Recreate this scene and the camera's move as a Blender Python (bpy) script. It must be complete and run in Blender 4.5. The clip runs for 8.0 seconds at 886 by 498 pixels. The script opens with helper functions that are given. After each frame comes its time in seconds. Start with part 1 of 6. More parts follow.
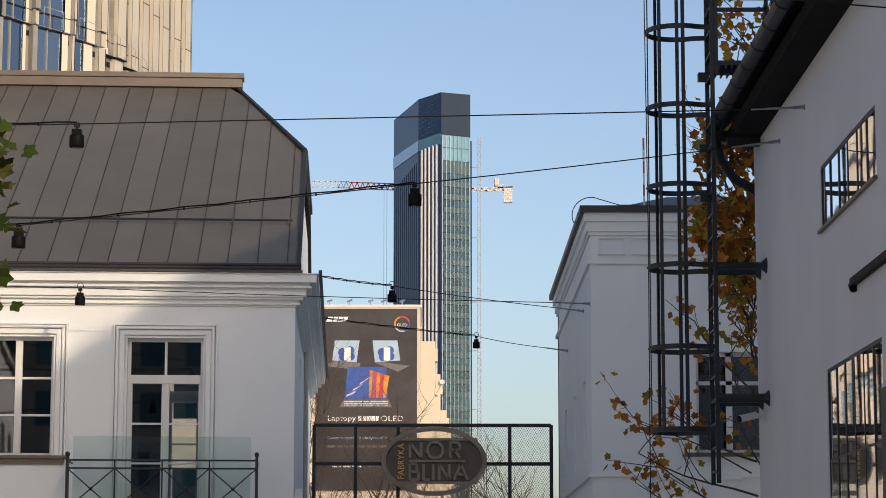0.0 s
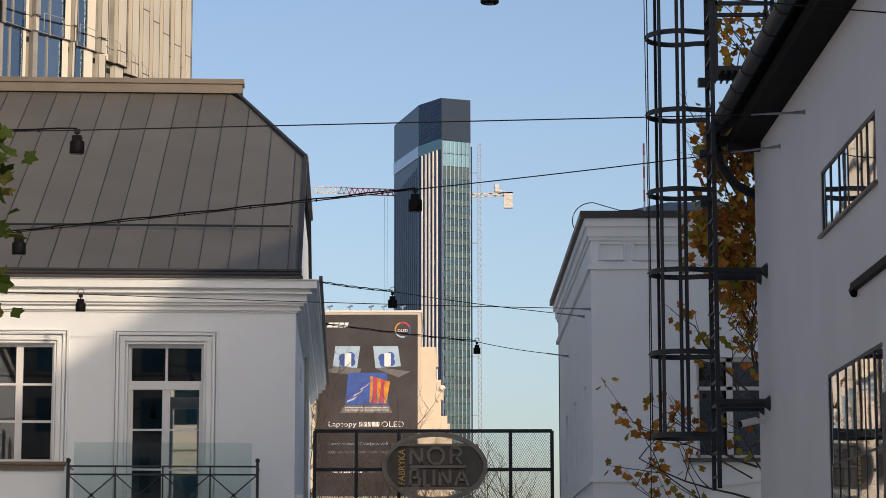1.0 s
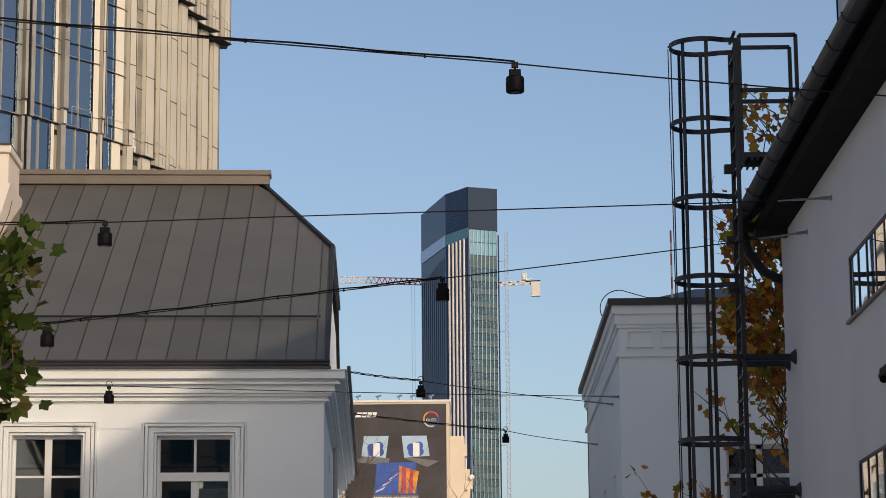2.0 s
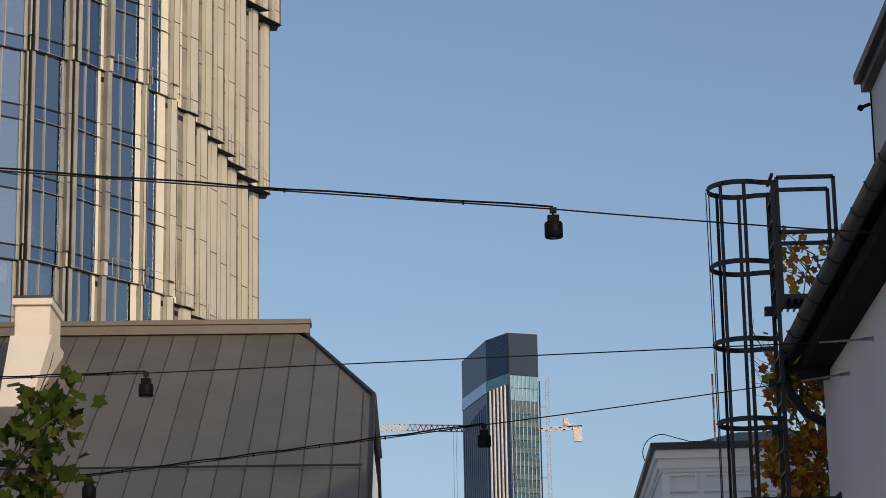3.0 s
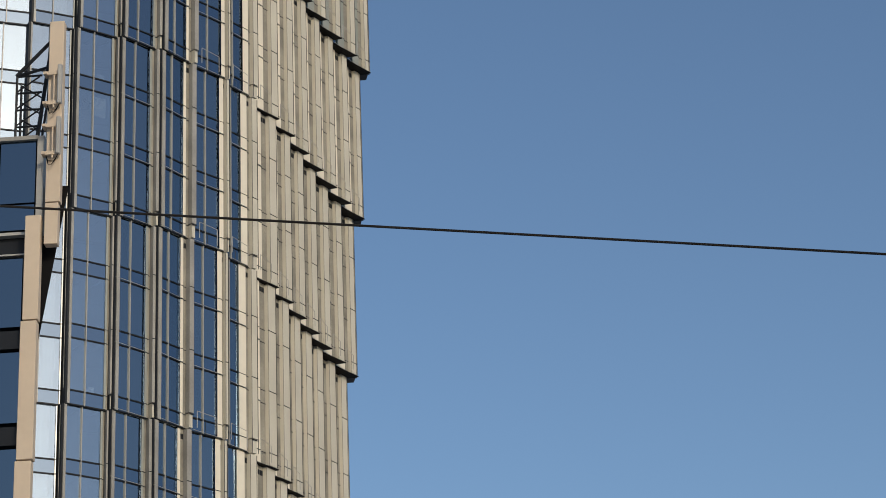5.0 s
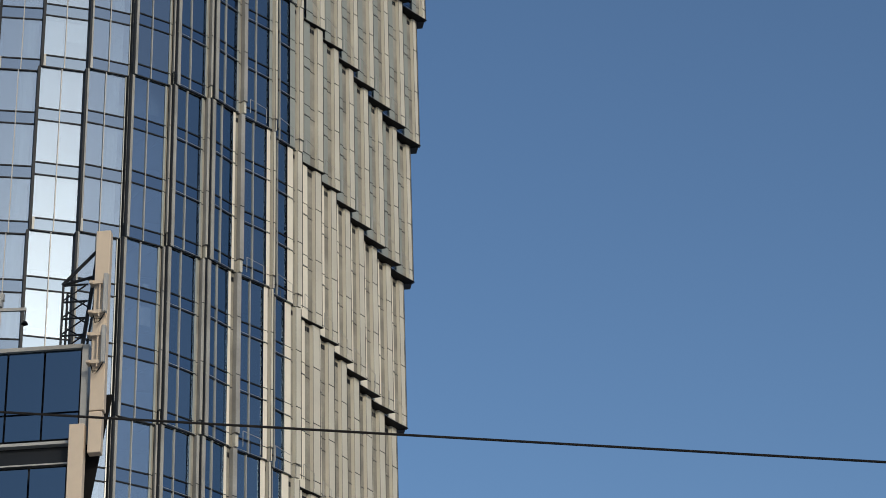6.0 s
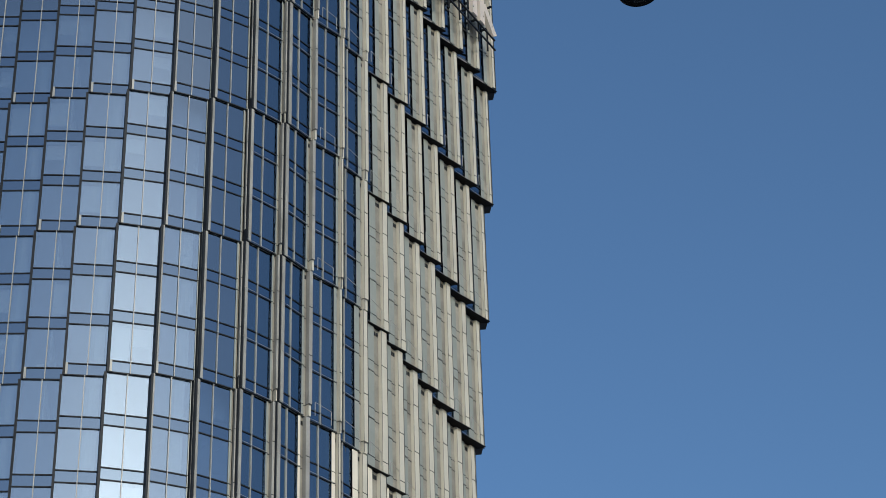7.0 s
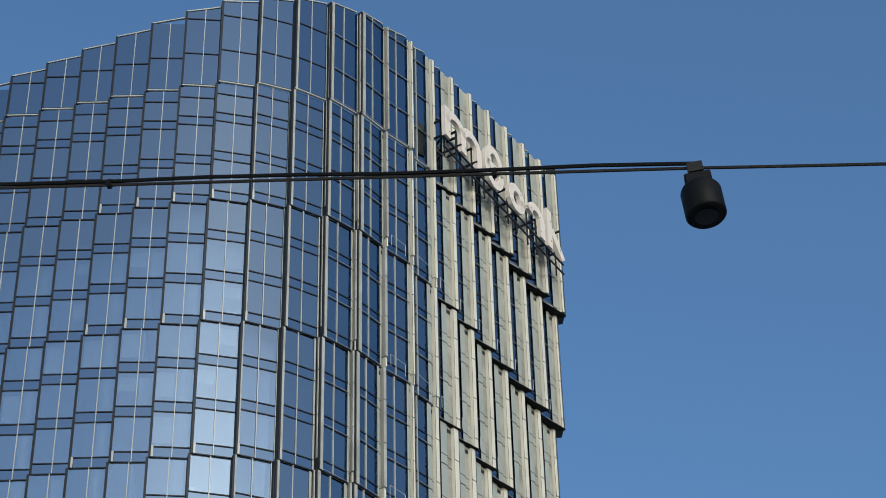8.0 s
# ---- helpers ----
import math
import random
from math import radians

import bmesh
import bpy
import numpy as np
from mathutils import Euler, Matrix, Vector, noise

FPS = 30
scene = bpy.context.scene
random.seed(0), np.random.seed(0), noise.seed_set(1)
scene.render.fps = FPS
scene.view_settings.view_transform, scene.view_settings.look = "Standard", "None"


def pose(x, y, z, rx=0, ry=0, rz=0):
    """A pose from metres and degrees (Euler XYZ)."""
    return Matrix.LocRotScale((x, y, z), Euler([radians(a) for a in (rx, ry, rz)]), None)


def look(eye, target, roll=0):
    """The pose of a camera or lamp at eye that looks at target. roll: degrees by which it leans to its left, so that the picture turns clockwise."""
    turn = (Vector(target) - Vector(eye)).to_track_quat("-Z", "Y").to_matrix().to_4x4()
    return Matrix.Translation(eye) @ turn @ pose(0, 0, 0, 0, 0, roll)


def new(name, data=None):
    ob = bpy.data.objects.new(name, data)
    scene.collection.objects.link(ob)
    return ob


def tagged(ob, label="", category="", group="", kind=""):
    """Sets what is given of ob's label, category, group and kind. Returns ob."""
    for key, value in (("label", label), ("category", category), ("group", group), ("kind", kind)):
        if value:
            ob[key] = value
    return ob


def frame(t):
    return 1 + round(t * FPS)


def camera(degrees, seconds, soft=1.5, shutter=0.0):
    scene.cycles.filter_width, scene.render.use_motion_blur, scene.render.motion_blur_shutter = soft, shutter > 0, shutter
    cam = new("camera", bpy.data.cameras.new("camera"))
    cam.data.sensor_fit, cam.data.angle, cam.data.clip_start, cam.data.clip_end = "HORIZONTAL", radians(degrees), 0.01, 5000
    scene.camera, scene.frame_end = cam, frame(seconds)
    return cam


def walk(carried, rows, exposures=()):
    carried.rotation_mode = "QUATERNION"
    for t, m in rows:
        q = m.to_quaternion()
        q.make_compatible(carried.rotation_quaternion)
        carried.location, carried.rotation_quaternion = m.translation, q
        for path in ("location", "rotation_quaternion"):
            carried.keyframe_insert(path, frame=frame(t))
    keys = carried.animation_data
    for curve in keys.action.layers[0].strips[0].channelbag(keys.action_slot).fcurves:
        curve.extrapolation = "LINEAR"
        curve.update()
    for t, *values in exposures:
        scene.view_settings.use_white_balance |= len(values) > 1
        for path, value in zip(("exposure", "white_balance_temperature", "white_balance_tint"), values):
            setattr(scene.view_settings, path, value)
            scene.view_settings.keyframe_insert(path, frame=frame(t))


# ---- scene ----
# ---- camera: it stands still at eye height and tilts up ----
cam = camera(21.15, 8.0, soft=0.6)
EYE = (0.0, 0.0, 1.6)
PATH = [  # seconds, yaw, pitch, roll
    (0.0, 0.003, 8.495, -0.03), (0.5, -0.006, 8.555, 0.0), (1.0, 0.027, 8.631, 0.06), (1.2, 0.08, 8.753, 0.13),
    (2.3, 1.11, 11.88, 0.58), (2.5, 1.337, 12.613, 0.69), (3.0, 1.878, 14.329, 1.0), (3.5, 2.491, 16.075, 1.4),
    (4.0, 3.161, 18.209, 1.79), (4.5, 3.775, 20.477, 2.14), (4.7, 3.981, 21.338, 2.2), (5.8, 4.955, 26.854, 1.79),
    (6.0, 5.176, 27.839, 1.66), (6.5, 5.973, 31.249, 1.55), (7.0, 6.87, 35.139, 1.46), (7.5, 7.959, 38.411, 1.43),
    (8.0, 8.795, 40.624, 1.17)]
walk(cam, [(t, pose(*EYE, 90 + pitch, roll, yaw)) for t, yaw, pitch, roll in PATH],
     exposures=[(0.0, 0.45, 6800, 16), (2.5, 0.14, 6700, 14), (4.0, 0.03, 6450, 11), (5.0, -0.1, 6050, 8), (6.0, -0.17, 5700, 6), (6.5, -0.14, 5500, 5), (7.2, 0.1, 5350, 3), (8.0, 0.36, 5350, 1)])

# ---- daylight: low sun behind the camera's right shoulder ----
SUN_AZ, SUN_EL = 30.0, 18.5
world = bpy.data.worlds.new("sky")
scene.world = world
world.use_nodes = True
wn = world.node_tree
sky = wn.nodes.new("ShaderNodeTexSky")
sky.sky_type = "NISHITA"
sky.sun_disc = False
sky.sun_elevation = radians(SUN_EL)
sky.sun_rotation = radians(180.0 - SUN_AZ)
sky.altitude = 400
sky.air_density = 1.0
sky.dust_density = 3.0
sky.ozone_density = 2.0
wn.links.new(sky.outputs[0], wn.nodes["Background"].inputs[0])
wn.nodes["Background"].inputs[1].default_value = 0.122
sun = new("sun", bpy.data.lights.new("sun", "SUN"))
sun.data.energy = 1.6
sun.data.angle = radians(0.9)
sun.data.color = (1.0, 0.83, 0.62)
to_sun = Vector((math.sin(radians(SUN_AZ)) * math.cos(radians(SUN_EL)),
                 -math.cos(radians(SUN_AZ)) * math.cos(radians(SUN_EL)), math.sin(radians(SUN_EL))))
sun.matrix_world = look(to_sun * 60, (0, 0, 0))


# ---- materials ----
def material(name, base, rough=0.6, metal=0.0, vary=0.12, scale=3.0, grain=40.0, bump=0.1, second=None,
             per_piece=0.0, spec=0.5, streak=0.0):
    """Two scales of variation in colour, and a fine bump."""
    mat = bpy.data.materials.new(name)
    mat.use_nodes = True
    nt = mat.node_tree
    b = nt.nodes["Principled BSDF"]
    b.inputs["Roughness"].default_value = rough
    b.inputs["Metallic"].default_value = metal
    b.inputs["Specular IOR Level"].default_value = spec
    geo = nt.nodes.new("ShaderNodeTexCoord")
    mp = nt.nodes.new("ShaderNodeMapping")
    mp.inputs["Scale"].default_value = (1, 1, 1.0 if not streak else streak)
    nt.links.new(geo.outputs["Object"], mp.inputs[0])
    n1 = nt.nodes.new("ShaderNodeTexNoise")
    n1.inputs["Scale"].default_value = scale
    n1.inputs["Detail"].default_value = 5
    n2 = nt.nodes.new("ShaderNodeTexNoise")
    n2.inputs["Scale"].default_value = grain
    n2.inputs["Detail"].default_value = 3
    nt.links.new(mp.outputs[0], n1.inputs["Vector"])
    nt.links.new(geo.outputs["Object"], n2.inputs["Vector"])
    mix = nt.nodes.new("ShaderNodeMix")
    mix.data_type = "RGBA"
    dark = [c * (1 - vary * 1.6) for c in base] if second is None else list(second)
    mix.inputs[6].default_value = (*base, 1)
    mix.inputs[7].default_value = (*dark, 1)
    ramp = nt.nodes.new("ShaderNodeMapRange")
    ramp.inputs[1].default_value = 0.35
    ramp.inputs[2].default_value = 0.7
    nt.links.new(n1.outputs[0], ramp.inputs[0])
    nt.links.new(ramp.outputs[0], mix.inputs[0])
    hsv = nt.nodes.new("ShaderNodeHueSaturation")
    val = nt.nodes.new("ShaderNodeMapRange")
    val.inputs[3].default_value = 1 - vary
    val.inputs[4].default_value = 1 + vary
    nt.links.new(n2.outputs[0], val.inputs[0])
    source = val.outputs[0]
    if per_piece:
        info = nt.nodes.new("ShaderNodeObjectInfo")
        pm = nt.nodes.new("ShaderNodeMapRange")
        pm.inputs[3].default_value = 1 - per_piece
        pm.inputs[4].default_value = 1 + per_piece
        nt.links.new(info.outputs["Random"], pm.inputs[0])
        mul = nt.nodes.new("ShaderNodeMath")
        mul.operation = "MULTIPLY"
        nt.links.new(source, mul.inputs[0])
        nt.links.new(pm.outputs[0], mul.inputs[1])
        source = mul.outputs[0]
    nt.links.new(source, hsv.inputs["Value"])
    nt.links.new(mix.outputs[2], hsv.inputs["Color"])
    nt.links.new(hsv.outputs[0], b.inputs["Base Color"])
    if bump:
        bp = nt.nodes.new("ShaderNodeBump")
        bp.inputs["Strength"].default_value = bump
        bp.inputs["Distance"].default_value = 0.02
        nt.links.new(n2.outputs[0], bp.inputs["Height"])
        nt.links.new(bp.outputs[0], b.inputs["Normal"])
    return mat


def glazing(name, tint, see=0.5, rough=0.02, gloss=(0.8, 0.88, 1.0), wave=0.0):
    """Coated window glass: part mirror, part tinted and clear."""
    mat = bpy.data.materials.new(name)
    mat.use_nodes = True
    nt = mat.node_tree
    nt.nodes.remove(nt.nodes["Principled BSDF"])
    out = nt.nodes["Material Output"]
    tr = nt.nodes.new("ShaderNodeBsdfTransparent")
    tr.inputs[0].default_value = (*tint, 1)
    gl = nt.nodes.new("ShaderNodeBsdfGlossy")
    gl.inputs["Color"].default_value = (*gloss, 1)
    gl.inputs["Roughness"].default_value = rough
    mx = nt.nodes.new("ShaderNodeMixShader")
    fr = nt.nodes.new("ShaderNodeFresnel")
    fr.inputs[0].default_value = 1.5
    add = nt.nodes.new("ShaderNodeMath")
    add.operation = "ADD"
    add.use_clamp = True
    add.inputs[1].default_value = 1 - see
    nt.links.new(fr.outputs[0], add.inputs[0])
    nt.links.new(add.outputs[0], mx.inputs[0])
    nt.links.new(tr.outputs[0], mx.inputs[1])
    nt.links.new(gl.outputs[0], mx.inputs[2])
    nt.links.new(mx.outputs[0], out.inputs[0])
    if wave:
        co = nt.nodes.new("ShaderNodeTexCoord")
        nz = nt.nodes.new("ShaderNodeTexNoise")
        nz.inputs["Scale"].default_value = 0.6
        nt.links.new(co.outputs["Object"], nz.inputs["Vector"])
        bp = nt.nodes.new("ShaderNodeBump")
        bp.inputs["Strength"].default_value = wave
        bp.inputs["Distance"].default_value = 0.05
        nt.links.new(nz.outputs[0], bp.inputs["Height"])
        nt.links.new(bp.outputs[0], gl.inputs["Normal"])
    return mat


M_PAVING = material("pale_paving", (0.56, 0.555, 0.54), 0.9, vary=0.2, bump=0.4)
M_RENDER = material("white_render", (0.81, 0.84, 0.835), 0.85, vary=0.03, scale=0.7, grain=60, bump=0.15)
M_TRIM = material("white_trim", (0.82, 0.838, 0.815), 0.7, vary=0.03, scale=1.2, grain=50, bump=0.08)
M_GREY_RENDER = material("grey_render", (0.58, 0.59, 0.62), 0.9, vary=0.04, scale=0.8, grain=120, bump=0.25)
M_CHIMNEY = material("cream_render", (0.72, 0.64, 0.55), 0.9, vary=0.05, scale=1.0, grain=60, bump=0.15)
M_ROOF = material("zinc_roof", (0.275, 0.253, 0.21), 0.5, metal=0.7, vary=0.08, scale=0.9, grain=25, bump=0.06, per_piece=0.07)
M_ROOF_DARK = material("dark_sheet", (0.05, 0.048, 0.047), 0.5, metal=0.4, vary=0.1, scale=1.5, bump=0.05)
M_FLASH = material("brown_flashing", (0.15, 0.125, 0.10), 0.45, metal=0.5, vary=0.1, scale=2, bump=0.05)
M_STEEL = material("dark_steel", (0.022, 0.025, 0.029), 0.5, metal=0.25, vary=0.15, scale=4, grain=60, bump=0.05)
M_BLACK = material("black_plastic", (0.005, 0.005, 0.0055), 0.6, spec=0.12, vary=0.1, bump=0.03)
M_ROPE = material("steel_rope", (0.022, 0.02, 0.019), 0.7, spec=0.15, vary=0.2, grain=200, bump=0.2)
M_LAMPGLASS = material("lamp_glass", (0.012, 0.012, 0.013), 0.3, spec=0.2, vary=0.05, bump=0)
M_FRAME = material("window_frame_white", (0.74, 0.73, 0.70), 0.5, vary=0.03, scale=3, bump=0.03)
M_FRAME_DARK = material("window_frame_dark", (0.03, 0.032, 0.035), 0.45, metal=0.5, vary=0.1, bump=0.03)
# near-black backing behind windows: the dimness of unlit rooms is put into the colour
M_ROOM_SHADE = material("room_shade", (0.06, 0.055, 0.05), 0.9, vary=0.3, scale=0.8, bump=0)
M_GLASS = glazing("house_glass", (0.75, 0.8, 0.82), see=0.9, gloss=(0.9, 0.92, 0.95))
M_GLASS_R = glazing("wall_window_glass", (0.5, 0.5, 0.5), see=0.12, gloss=(1, 1, 1), wave=0.06)
M_BALU = glazing("balustrade_glass", (0.92, 0.97, 0.96), see=0.96)
# one bronze in two tones: rim, bars and letters lightened as if lit
M_SIGN = material("bronze_sign", (0.13, 0.11, 0.085), 0.5, metal=0.4, vary=0.12, scale=3, bump=0.08)
M_SIGN_LIT = material("bronze_sign_lit", (0.27, 0.225, 0.17), 0.5, metal=0.4, vary=0.12, scale=3, bump=0.08)
M_GOLD = material("gilt_letters", (0.75, 0.48, 0.14), 0.4, metal=0.3, vary=0.08, bump=0.03)
M_MESH = material("mesh_steel", (0.02, 0.02, 0.022), 0.6, metal=0.4, vary=0.1, bump=0)
# towers
M_TGLASS = glazing("tower_glass", (0.86, 0.91, 0.95), see=0.55, rough=0.015, gloss=(0.54, 0.61, 0.68), wave=0.012)
M_TSPAND = glazing("tower_spandrel_glass", (0.10, 0.13, 0.18), see=0.58, rough=0.03, gloss=(0.48, 0.58, 0.70))
M_TFIN = glazing("fin_glass", (0.80, 0.86, 0.88), see=0.85, rough=0.05, gloss=(0.4, 0.45, 0.5))
M_TDARK = material("tower_dark_metal", (0.012, 0.014, 0.018), 0.5, metal=0.1, spec=0.25, vary=0.1, scale=0.5, grain=4, bump=0)
M_TCREAM = material("tower_cream_metal", (0.72, 0.665, 0.55), 0.5, metal=0.0, vary=0.05, scale=0.3, grain=3, bump=0)
M_TPERF = material("tower_perforated_metal", (0.30, 0.28, 0.23), 0.7, metal=0.0, vary=0.3, scale=0.5, grain=12, bump=0.3)
# fritted glass; its grey also carries the duller light of the upper storeys
M_TFRIT_DULL = material("dulled_fritted_glass", (0.29, 0.305, 0.275), 0.25, metal=0.0, vary=0.06, scale=0.4, grain=4, bump=0)
M_TGREY = material("tower_grey_metal", (0.38, 0.37, 0.345), 0.5, metal=0.1, vary=0.1, scale=0.3, grain=5, bump=0)
M_TRET = material("tower_return_metal", (0.32, 0.31, 0.285), 0.6, metal=0.0, vary=0.2, scale=0.5, grain=9, bump=0.2)
M_TEDGE = material("tower_beige_metal", (0.53, 0.50, 0.42), 0.6, metal=0.0, vary=0.07, scale=0.4, grain=12, bump=0.05)
M_TMULL = material("tower_pale_mullion", (0.34, 0.33, 0.305), 0.45, metal=0.2, vary=0.05, scale=0.5, grain=4, bump=0)
M_TSLAB = material("tower_slab", (0.42, 0.42, 0.41), 0.9, vary=0.08, scale=0.3, grain=3, bump=0)
M_TCORE = material("office_wall", (0.40, 0.41, 0.41), 0.9, vary=0.25, scale=0.25, grain=1.5, bump=0)
M_TCOL = material("tower_column", (0.78, 0.78, 0.74), 0.8, vary=0.04, scale=0.3, grain=3, bump=0)
M_TURN = material("galvanised_steel", (0.32, 0.32, 0.33), 0.4, metal=0.6, vary=0.15, scale=6, bump=0.05)
M_LETTER = material("letter_cream", (0.62, 0.545, 0.475), 0.5, vary=0.03, scale=0.5, grain=4, bump=0)
M_SKYNAVY = material("navy_cladding", (0.02, 0.045, 0.10), 0.35, metal=0.3, vary=0.06, scale=0.05, grain=0.5, bump=0)
M_SKYGREY = material("charcoal_cladding", (0.02, 0.04, 0.072), 0.6, metal=0.0, spec=0.2, vary=0.06, scale=0.05, grain=0.5, bump=0)
M_SKYGLASS = material("teal_glass", (0.016, 0.06, 0.085), 0.08, metal=0.55, vary=0.3, scale=0.08, grain=0.3, bump=0, per_piece=0.3)
M_SKYBAND = material("green_glass_band", (0.036, 0.095, 0.11), 0.4, metal=0.0, spec=0.3, vary=0.12, scale=0.1, grain=0.4, bump=0)
M_SKYTOP = material("pale_cyan_glass", (0.11, 0.235, 0.295), 0.12, metal=0.5, vary=0.12, scale=0.08, grain=0.3, bump=0)
M_SKYPALE = material("lavender_glass", (0.30, 0.36, 0.47), 0.2, metal=0.4, vary=0.08, scale=0.06, grain=0.3, bump=0)
M_SKYFIN = material("white_fin", (0.82, 0.79, 0.74), 0.5, vary=0.04, scale=0.1, grain=0.5, bump=0)
M_CRANE = material("crane_pale", (0.62, 0.61, 0.58), 0.6, vary=0.06, scale=0.2, grain=1, bump=0)
M_CRANE_RED = material("crane_red", (0.62, 0.13, 0.10), 0.6, vary=0.08, scale=0.2, grain=1, bump=0)
M_BLOCK = material("cream_block", (0.66, 0.58, 0.47), 0.9, vary=0.06, scale=0.15, grain=1.5, bump=0)
M_NB_STONE = material("beige_cladding", (0.55, 0.45, 0.34), 0.7, vary=0.05, scale=0.3, grain=4, bump=0)
M_NB_GLASS = glazing("navy_glass", (0.06, 0.10, 0.16), see=0.68, rough=0.03, gloss=(0.36, 0.48, 0.60))
M_SOFFIT = material("dark_timber", (0.016, 0.015, 0.015), 0.9, spec=0.1, vary=0.2, scale=3, bump=0.1)
M_PALE_HOUSE = material("pale_render", (0.70, 0.70, 0.69), 0.9, vary=0.05, scale=1.0, grain=60, bump=0.15)
M_GUTTER = material("black_gutter", (0.02, 0.02, 0.022), 0.5, metal=0.2, vary=0.15, scale=4, bump=0.05)
M_BRICK = material("dark_brick", (0.32, 0.24, 0.18), 0.9, vary=0.2, scale=1.0, grain=20, bump=0.1)
M_BARK = material("bark", (0.10, 0.075, 0.055), 0.9, vary=0.25, scale=8, bump=0.3)


def leaf_material(name, colours):
    mat = bpy.data.materials.new(name)
    mat.use_nodes = True
    nt = mat.node_tree
    b = nt.nodes["Principled BSDF"]
    b.inputs["Roughness"].default_value = 0.7
    b.inputs["Specular IOR Level"].default_value = 0.15
    geo = nt.nodes.new("ShaderNodeNewGeometry")
    ramp = nt.nodes.new("ShaderNodeValToRGB")
    el = ramp.color_ramp.elements
    while len(el) < len(colours):
        el.new(0.5)
    for i, c in enumerate(colours):
        el[i].position = i / (len(colours) - 1)
        el[i].color = (*c, 1)
    nt.links.new(geo.outputs["Random Per Island"], ramp.inputs[0])
    nt.links.new(ramp.outputs[0], b.inputs["Base Color"])
    tl = nt.nodes.new("ShaderNodeBsdfTranslucent")
    nt.links.new(ramp.outputs[0], tl.inputs[0])
    mx = nt.nodes.new("ShaderNodeMixShader")
    mx.inputs[0].default_value = 0.3
    nt.links.new(b.outputs[0], mx.inputs[1])
    nt.links.new(tl.outputs[0], mx.inputs[2])
    nt.links.new(mx.outputs[0], nt.nodes["Material Output"].inputs[0])
    return mat


M_LEAF_GREEN = leaf_material("green_leaf", [(0.022, 0.042, 0.008), (0.04, 0.068, 0.01), (0.06, 0.09, 0.014), (0.09, 0.075, 0.02)])
M_LEAF_AUTUMN = leaf_material("autumn_leaf", [(0.38, 0.13, 0.03), (0.50, 0.18, 0.035), (0.56, 0.26, 0.04), (0.30, 0.27, 0.04), (0.25, 0.09, 0.025)])


# ---- mesh helpers ----
def part(name, bm, mat, parent=None, label="", smooth=False):
    me = bpy.data.meshes.new(name)
    if smooth:
        for f in bm.faces:
            f.smooth = True
    bm.to_mesh(me)
    bm.free()
    me.materials.append(mat)
    ob = new(name, me)
    if parent is not None:
        ob.parent = parent
    if label:
        ob["label"] = label
    return ob


def thing(name, label, category, at=(0, 0, 0), group="", kind=""):
    ob = new(name)
    ob.location = at
    ob.empty_display_size = 0.2
    return tagged(ob, label, category, group, kind)


def box(bm, x0, x1, y0, y1, z0, z1, bevel=0.0):
    v = [bm.verts.new(p) for p in ((x0, y0, z0), (x1, y0, z0), (x1, y1, z0), (x0, y1, z0),
                                   (x0, y0, z1), (x1, y0, z1), (x1, y1, z1), (x0, y1, z1))]
    fs = [bm.faces.new([v[i] for i in q]) for q in ((3, 2, 1, 0), (4, 5, 6, 7), (0, 1, 5, 4), (1, 2, 6, 5), (2, 3, 7, 6), (3, 0, 4, 7))]
    if bevel:
        es = list({e for f in fs for e in f.edges})
        bmesh.ops.bevel(bm, geom=es, offset=bevel, segments=1, affect="EDGES", profile=0.5)
    return v


def prism(bm, poly, z0, z1):
    """An upright prism over a plan polygon, counter-clockwise."""
    lo = [bm.verts.new((p[0], p[1], z0)) for p in poly]
    hi = [bm.verts.new((p[0], p[1], z1)) for p in poly]
    n = len(poly)
    bm.faces.new(lo[::-1])
    bm.faces.new(hi)
    for i in range(n):
        j = (i + 1) % n
        bm.faces.new((lo[i], lo[j], hi[j], hi[i]))


def hexa(bm, p):
    """A solid with eight corners: four below, four above, in the same turn."""
    v = [bm.verts.new(q) for q in p]
    for q in ((3, 2, 1, 0), (4, 5, 6, 7), (0, 1, 5, 4), (1, 2, 6, 5), (2, 3, 7, 6), (3, 0, 4, 7)):
        bm.faces.new([v[i] for i in q])


def tube(bm, pts, r, n=6, r_end=None, caps=True):
    """A round bar along points."""
    pts = [Vector(p) for p in pts]
    rings = []
    for i, p in enumerate(pts):
        d = (pts[min(i + 1, len(pts) - 1)] - pts[max(i - 1, 0)])
        d = d.normalized() if d.length > 1e-9 else Vector((0, 0, 1))
        up = Vector((0, 0, 1)) if abs(d.z) < 0.95 else Vector((1, 0, 0))
        a = d.cross(up).normalized()
        b = d.cross(a)
        rr = r if r_end is None else r + (r_end - r) * i / (len(pts) - 1)
        rings.append([bm.verts.new(p + (a * math.cos(t) + b * math.sin(t)) * rr) for t in (2 * math.pi * k / n for k in range(n))])
    for u, w in zip(rings, rings[1:]):
        for k in range(n):
            bm.faces.new((u[k], u[(k + 1) % n], w[(k + 1) % n], w[k]))
    if caps:
        bm.faces.new(rings[0][::-1])
        bm.faces.new(rings[-1])


def beam(bm, p, q, w, h, side=None):
    """A flat bar of section w x h from p to q; h lies along the upright or the given side."""
    p, q = Vector(p), Vector(q)
    d = (q - p).normalized()
    ref = Vector(side) if side else (Vector((0, 0, 1)) if abs(d.z) < 0.9 else Vector((0, 1, 0)))
    a = d.cross(ref).normalized() * (w / 2)
    b = a.cross(d).normalized() * (h / 2)
    hexa(bm, [p - a - b, p + a - b, p + a + b, p - a + b, q - a - b, q + a - b, q + a + b, q - a + b])


